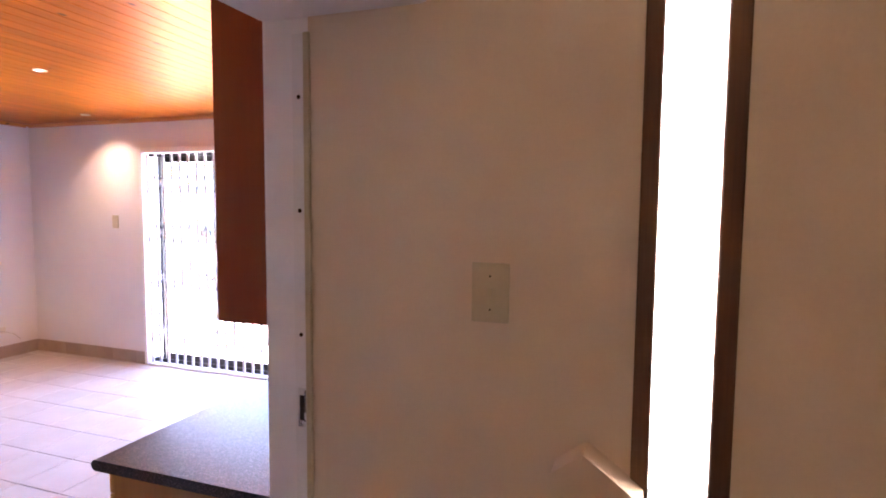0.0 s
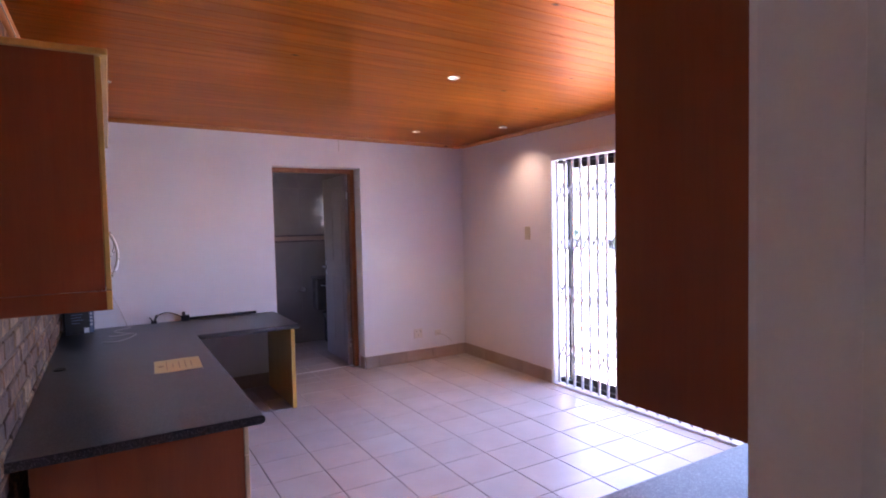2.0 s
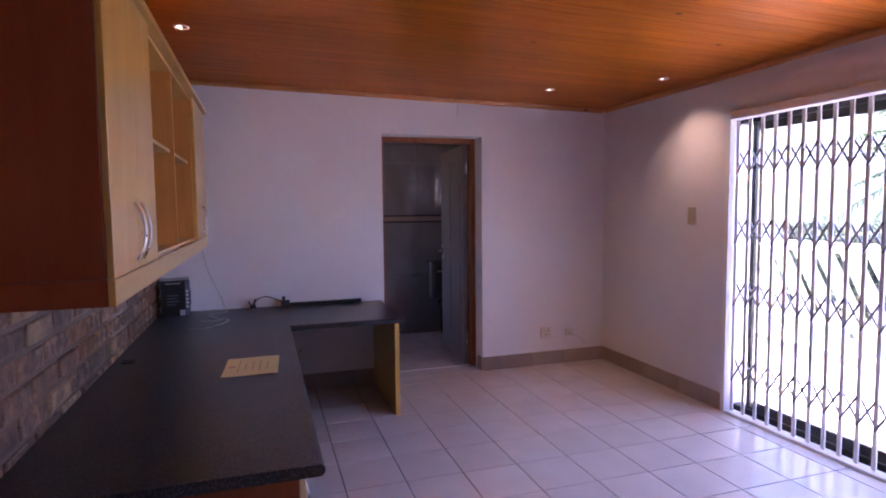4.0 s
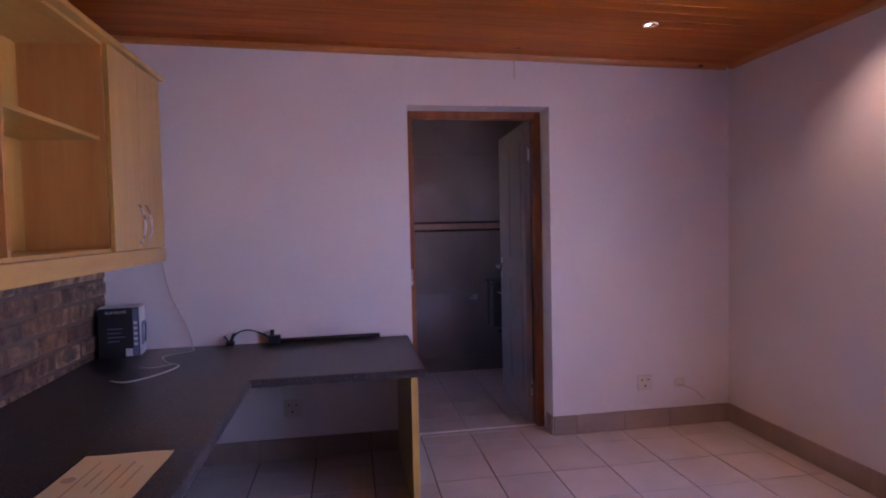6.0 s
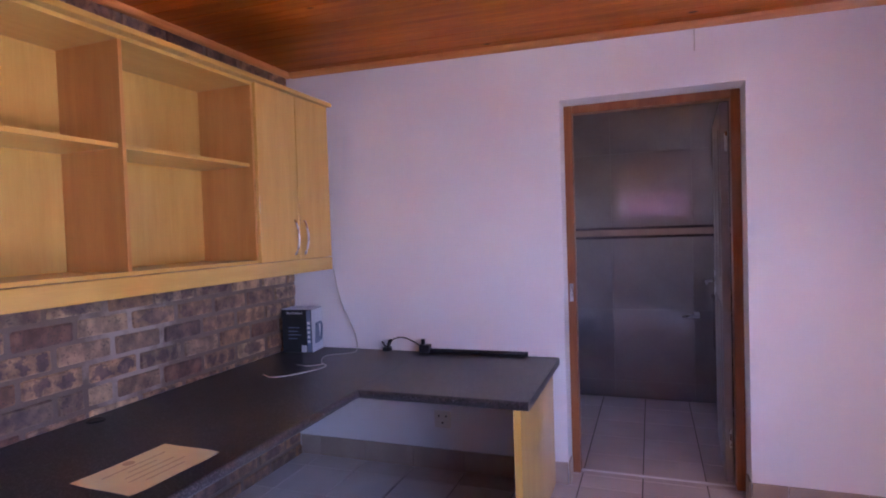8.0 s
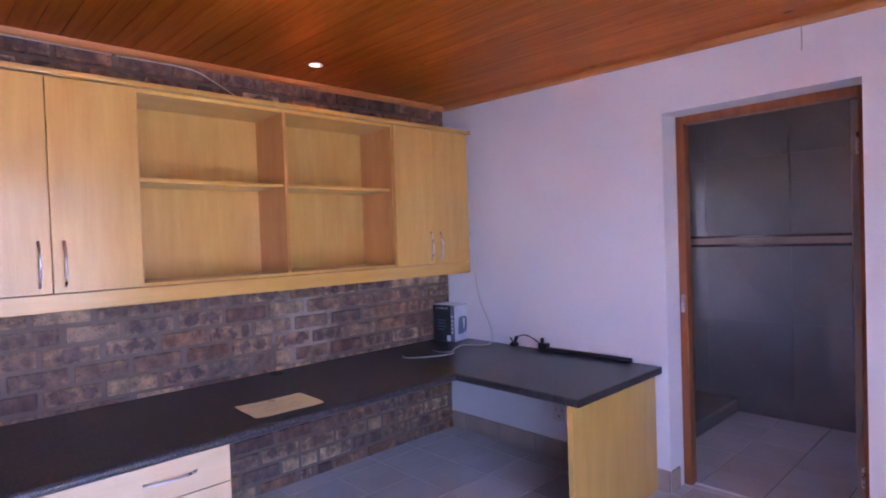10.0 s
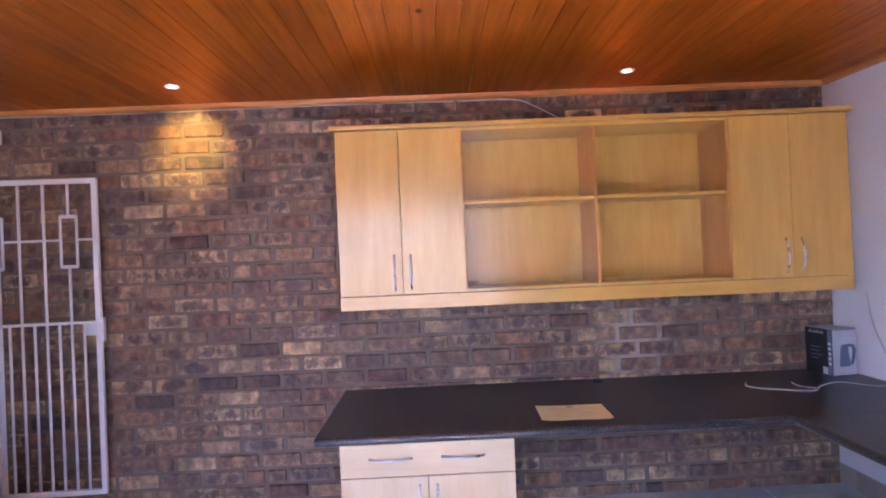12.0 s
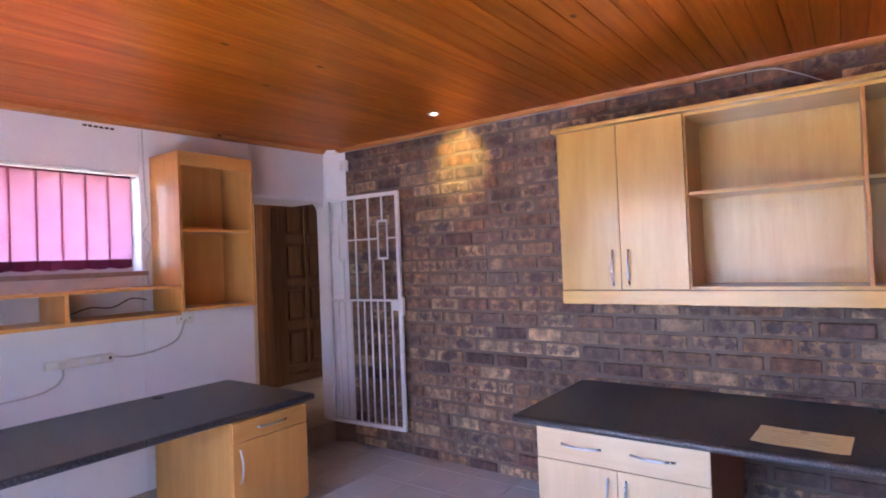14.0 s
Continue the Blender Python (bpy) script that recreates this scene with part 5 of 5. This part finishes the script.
def carved_door():
    d = thing("door_hall", (0.76, -0.85, HALL_Z), "dark carved hardwood panel door with arched head", "door", kind="structure")
    x1 = 0.779
    ya, yb = -1.55, -0.40
    z0, z1 = HALL_Z, 2.22
    part("jamb", box(0.66, x1, yb, yb + 0.11, z0, 2.45, 0.006, 2), M["dark_jamb"], d, "reddish hardwood jamb")
    part("jamb", box(0.66, x1, ya - 0.11, ya, z0, 2.45, 0.006, 2), M["dark_jamb"], d, "reddish hardwood jamb")
    # arched head board
    n = 14
    cy, r = (ya + yb) / 2, (yb - ya) / 2
    arc = [(cy + r * math.cos(math.pi * i / n), 1.98 + 0.28 * math.sin(math.pi * i / n)) for i in range(n + 1)]
    part("arch_head", extrude_outline(arc + [(ya, 2.45), (yb, 2.45)], "x", 0.67, 0.733), M["dark_jamb"], d, "arched hardwood head board")
    leaf = part("leaf", box(0.765, x1, ya, yb, z0 + 0.01, 2.30), M["dark_door"], d)
    cols = ((-0.916, -0.65), (-1.225, -0.958), (-1.50, -1.267))
    edges = [yb - 0.002] + [e for c in cols for e in (c[1], c[0])] + [ya + 0.002]
    for a, b in zip(edges[1::2], edges[0::2]):
        part("stile", box(0.735, 0.765, a, b, z0 + 0.012, 2.29, 0.004), M["dark_door"], leaf)
    for a, b in cols:
        for z in (z0 + 0.012, 0.29, 0.765, 1.24, 1.72, 2.19):
            part("rail", box(0.738, 0.765, a, b, z, z + 0.085, 0.003), M["dark_door"], leaf)
        for z in (0.375, 0.85, 1.325, 1.805):
            part("panel", box(0.748, 0.765, a + 0.035, b - 0.035, z + 0.03, z + 0.35, 0.012, 2), M["dark_door"], leaf)


carved_door()

# ---- outside ----
tagged(link("ground", box(-60, 60, -60, 400, -0.5, -0.25), M["ground"]), "dry garden lawn reaching the horizon", "ground", kind="structure")
structure("patio", box(-13.0, 1.5, YN + 0.2, 6.5, -0.45, -0.06, 0.01), M["patio"], "pale sunlit concrete patio outside the sliding door", "patio")


def balustrade():
    b = thing("balustrade", (-5.8, 6.2, 0), "white concrete balustrade with slanting slats at the patio edge", "balustrade")
    part("top_rail", box(-12.9, 1.4, 6.10, 6.30, 0.98, 1.07, 0.01), M["outer_wall"], b)
    part("bottom_rail", box(-12.9, 1.4, 6.12, 6.28, 0.02, 0.12, 0.01), M["outer_wall"], b)
    slat = None
    for i in range(54):
        x = -12.8 + i * 0.26
        if slat is None:
            lean = Matrix(((1, 0, -0.55, 0), (0, 1, 0, 0), (0, 0, 1, 0), (0, 0, 0, 1)))
            bm = turned(box(-0.075, 0.075, -0.03, 0.03, -0.43, 0.43), lean)
            slat = part("slat", turned(bm, Matrix.Translation((x, 6.2, 0.55))), M["outer_wall"], b)
        else:
            o = new("slat", slat.data)
            o.parent = b
            o.matrix_parent_inverse = b.matrix_world.inverted()
            o.location = (x + 12.8, 0, 0)
    for x in (-12.8, -9.3, -2.2, 1.3):
        part("post", box(x - 0.12, x + 0.12, 6.06, 6.34, -0.06, 1.14, 0.01), M["outer_wall"], b)


balustrade()
structure("garden_wall", box(-22.0, -8.6, 12.5, 12.8, -0.25, 4.2), M["outer_wall"], "white sunlit neighbouring garden wall", "garden wall")

rng = random.Random(4)


def palm(x, y, h, crown):
    p = thing("palm_tree", (x, y, -0.25), "garden palm with a rough trunk and arching feathered fronds", "palm", "garden palms")
    pts = [(x + 0.05 * math.sin(i), y, -0.25 + h * i / 6) for i in range(7)]
    part("trunk", tube(pts, 0.13, 10), M["bark"], p)
    bm = bmesh.new()
    for k in range(22):
        a = k * 2.4 + rng.uniform(-0.2, 0.2)
        up = rng.uniform(0.1, 1.1)
        length = crown * rng.uniform(0.8, 1.1)
        q = [Vector((x, y, h - 0.25))]
        d = Vector((math.cos(a) * math.cos(up), math.sin(a) * math.cos(up), math.sin(up)))
        for s in range(9):
            q.append(q[-1] + d * length / 9)
            d = (d + Vector((0, 0, -0.17))).normalized()
        for s in range(1, 9):
            t = (q[s + 1] - q[s]).normalized() if s < 8 else d
            side = t.cross(Vector((0, 0, 1))).normalized()
            for e in (-1, 1):
                for f in (0.0, 0.33, 0.66):
                    base = q[s].lerp(q[min(s + 1, 9)], f)
                    le = length * 0.30 * (1.05 - s / 11) * rng.uniform(0.8, 1.1)
                    tipv = base + side * e * le + t * le * 0.5 + Vector((0, 0, -le * 0.35))
                    wv = t * 0.018
                    mid = base.lerp(tipv, 0.5) + Vector((0, 0, le * 0.06))
                    v = [bm.verts.new(c) for c in (base - wv, base + wv, mid + wv, tipv, mid - wv)]
                    bm.faces.new(v)
    part("crown", bm, M["leaf"], p)


palm(-5.05, 7.7, 2.0, 1.5)
palm(-4.4, 8.8, 2.7, 1.8)


def shrub(x, y, r, h):
    s = thing("shrub", (x, y, -0.25), "leafy green garden shrub beyond the balustrade", "shrub", "garden shrubs")
    b = bmesh.new()
    for k in range(7):
        a = k * 0.9
        tube([(x, y, -0.25), (x + 0.3 * r * math.cos(a), y + 0.3 * r * math.sin(a), h * 0.4), (x + 0.7 * r * math.cos(a), y + 0.7 * r * math.sin(a), h * 0.8)], 0.02, 5, bm=b)
    part("stem", b, M["bark"], s)
    bm = bmesh.new()
    for k in range(900):
        d = Vector((rng.gauss(0, 1), rng.gauss(0, 1), rng.gauss(0, 1))).normalized() * rng.uniform(0.45, 1.0) ** 0.5
        n = 0.75 + 0.5 * noise.noise(d * 1.7 + Vector((x, y, 0)))
        c = Vector((x + d.x * r * n, y + d.y * r * n, h * 0.5 + d.z * h * 0.55 * n))
        u = Vector((rng.gauss(0, 1), rng.gauss(0, 1), rng.gauss(0, 1))).normalized()
        w = u.orthogonal().normalized()
        l = rng.uniform(0.05, 0.09)
        v = [bm.verts.new(p) for p in (c - u * l, c + w * l * 0.45, c + u * l, c - w * l * 0.45)]
        bm.faces.new(v)
    part("leaves", bm, M["shrub"], s)


for x, y, r, h in ((-6.9, 7.3, 0.55, 1.45), (-6.2, 7.2, 0.5, 1.3), (-5.7, 7.5, 0.55, 1.5), (-3.8, 7.3, 0.7, 1.5), (-2.2, 7.6, 0.8, 1.6), (-0.4, 7.5, 0.8, 1.5), (-9.6, 8.2, 0.5, 1.75)):
    shrub(x, y + 0.5, r, h)


# ---- pieces: tiles, skirting, bricks ----
def piece(name, mesh, parent, at):
    o = new(name, mesh)
    o.parent = parent
    o.matrix_parent_inverse = parent.matrix_world.inverted()
    o.location = at
    return o


def mesh_of(name, bm, mat):
    me = bpy.data.meshes.new(name)
    bm.normal_update()
    bm.to_mesh(me)
    bm.free()
    me.materials.append(mat)
    return me


PITCH, GAP = 0.3225, 0.006
floor_ob = bpy.data.objects["floor"]


def lay_tiles(parent, x_lo, x_hi, y_lo, y_hi, x_ref, y_ref):
    cache = {}
    i = math.floor((x_lo - x_ref) / PITCH)
    while x_ref + i * PITCH < x_hi - 0.01:
        j = math.floor((y_lo - y_ref) / PITCH)
        while y_ref + j * PITCH < y_hi - 0.01:
            a, b = max(x_lo, x_ref + i * PITCH) + GAP / 2, min(x_hi, x_ref + (i + 1) * PITCH) - GAP / 2
            c, d = max(y_lo, y_ref + j * PITCH) + GAP / 2, min(y_hi, y_ref + (j + 1) * PITCH) - GAP / 2
            if b - a > 0.02 and d - c > 0.02:
                key = (round(b - a, 3), round(d - c, 3))
                if key not in cache:
                    cache[key] = mesh_of("tile", box(-(b - a) / 2, (b - a) / 2, -(d - c) / 2, (d - c) / 2, -0.008, 0.0, 0.0015), M["tile"])
                piece("tile", cache[key], parent, ((a + b) / 2, (c + d) / 2, 0.0))
            j += 1
        i += 1


lay_tiles(floor_ob, XW, XE - 0.03, YS, YN, -3.735, 1.756)
lay_tiles(bpy.data.objects["floor_bathroom"], BX, XW, BY0, BY1, -3.735, 1.756)

# bathroom wall tiles, large and glossy
bw = bpy.data.objects["wall_bathroom_west"]
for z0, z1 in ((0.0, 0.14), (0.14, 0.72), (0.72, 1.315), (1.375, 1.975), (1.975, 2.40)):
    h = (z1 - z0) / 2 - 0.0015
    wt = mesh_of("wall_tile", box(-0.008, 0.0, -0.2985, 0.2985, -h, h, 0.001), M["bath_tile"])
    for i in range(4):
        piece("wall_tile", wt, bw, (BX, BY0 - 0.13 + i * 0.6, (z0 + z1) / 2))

# skirting of cut tiles
skirt = structure("baseboard", box(XW + 0.0005, XW + 0.004, YS, DOOR_Y0, 0.0, 0.118), M["grout"], "beige cut-tile skirting along the plaster walls", "skirting")
sk_cache = {}


def skirting(axis, lo, hi, wall, side, ref):
    k = math.floor((lo - ref) / PITCH)
    while ref + k * PITCH < hi - 0.005:
        a, b = max(lo, ref + k * PITCH) + 0.001, min(hi, ref + (k + 1) * PITCH) - 0.002
        k += 1
        if b - a < 0.01:
            continue
        key = (axis, round(b - a, 3))
        if key not in sk_cache:
            L = (b - a) / 2
            sk_cache[key] = mesh_of("skirting_tile", box(-L, L, -0.006, 0.006, 0, 0.122, 0.002) if axis == "x" else box(-0.006, 0.006, -L, L, 0, 0.122, 0.002), M["skirting"])
        at = ((a + b) / 2, wall + side * 0.0068, 0.0005) if axis == "x" else (wall + side * 0.0068, (a + b) / 2, 0.0005)
        piece("skirting_tile", sk_cache[key], skirt, at)


skirting("y", YS, DOOR_Y0, XW, 1, 1.756)
skirting("y", DOOR_Y1, YN - 0.013, XW, 1, 2.74)
skirting("x", XW, SL_X0 - 0.006, YN, -1, -5.75)
skirting("x", SL_X1 + 0.006, XE, YN, -1, -1.9)
skirting("y", OP_Y1 + 0.01, YN - 0.013, XE, -1, 1.0)
skirting("x", XW - 0.10, XW, DOOR_Y1, -1, -5.9)
skirting("x", XW - 0.10, XW, DOOR_Y0, 1, -5.9)

# bricks
COURSE, BL, JOINT, HEAD = 0.094, 0.228, 0.020, 0.024
rb = random.Random(11)
variants = {}


def brick_mesh(L, kind):
    key = (round(L, 3), kind)
    if key not in variants:
        r2 = random.Random(kind * 7 + int(L * 1000))
        bm = box(-L / 2, L / 2, -0.016, 0.0, -(COURSE - JOINT) / 2, (COURSE - JOINT) / 2, 0.0055)
        for v in bm.verts:
            v.co += Vector((r2.uniform(-1, 1), r2.uniform(-1, 1) * 0.6, r2.uniform(-1, 1))) * 0.0026
        layer = bm.loops.layers.uv.new("face")
        for f in bm.faces:
            for lp in f.loops:
                lp[layer].uv = (lp.vert.co.x / (L / 2), lp.vert.co.z / ((COURSE - JOINT) / 2))
        variants[key] = mesh_of("brick", bm, M["brick"])
    return variants[key]


laid = []
n_courses = int(2.43 / COURSE) + 2
for c in range(n_courses):
    z = c * COURSE + 0.018
    if z - COURSE / 2 > ceil_z(0) + 0.02:
        break
    # running bond, a little out of true from course to course
    x = -2.117 + HEAD / 2 + (0.0 if c % 2 else 0.5) * (BL + HEAD) + rb.uniform(-0.03, 0.03)
    x -= math.ceil((x - XW) / (BL + HEAD)) * (BL + HEAD)
    while x < XE - 0.215:
        L = BL + rb.choice((-0.008, -0.004, 0.0, 0.0, 0.004))
        pieces = [(x, x + L)]
        if rb.random() < 0.05:
            pieces = [(x, x + L / 2 - HEAD / 2), (x + L / 2 + HEAD / 2, x + L)]
        for a, b in pieces:
            a, b = max(a, XW + 0.004), min(b, XE - 0.188)
            size = round((b - a) / 0.004) * 0.004
            if size > 0.03:
                laid.append(((a + b) / 2, rb.uniform(-0.004, 0.002), z + rb.uniform(-0.002, 0.002), round(size, 3), rb.randrange(7)))
        x += BL + HEAD
near = [b for b in laid if -4.75 < b[0] < -1.75 and 0.15 < b[2] < 2.35]
if len(near) > 300:
    near = near[:300]
near_set = set(near)
for x, y, z, L, kind in near:
    piece("brick", brick_mesh(L, kind), brick_wall, (x, y, z))
verts, faces, spots = [], [], []
for b in laid:
    if b in near_set:
        continue
    x, y, z, L, kind = b
    me = brick_mesh(L, kind)
    base = len(verts)
    verts += [(v.co.x + x, v.co.y + y, v.co.z + z) for v in me.vertices]
    faces += [[base + i for i in p.vertices] for p in me.polygons]
    spots += [c for d in me.uv_layers[0].data for c in d.uv]
me = bpy.data.meshes.new("bricks")
me.from_pydata(verts, [], faces)
me.uv_layers.new(name="face").data.foreach_set("uv", spots)
me.materials.append(M["brick"])
rest = new("bricks", me)
rest.parent = brick_wall
rest.matrix_parent_inverse = brick_wall.matrix_world.inverted()
tagged(rest, kind="stuff")
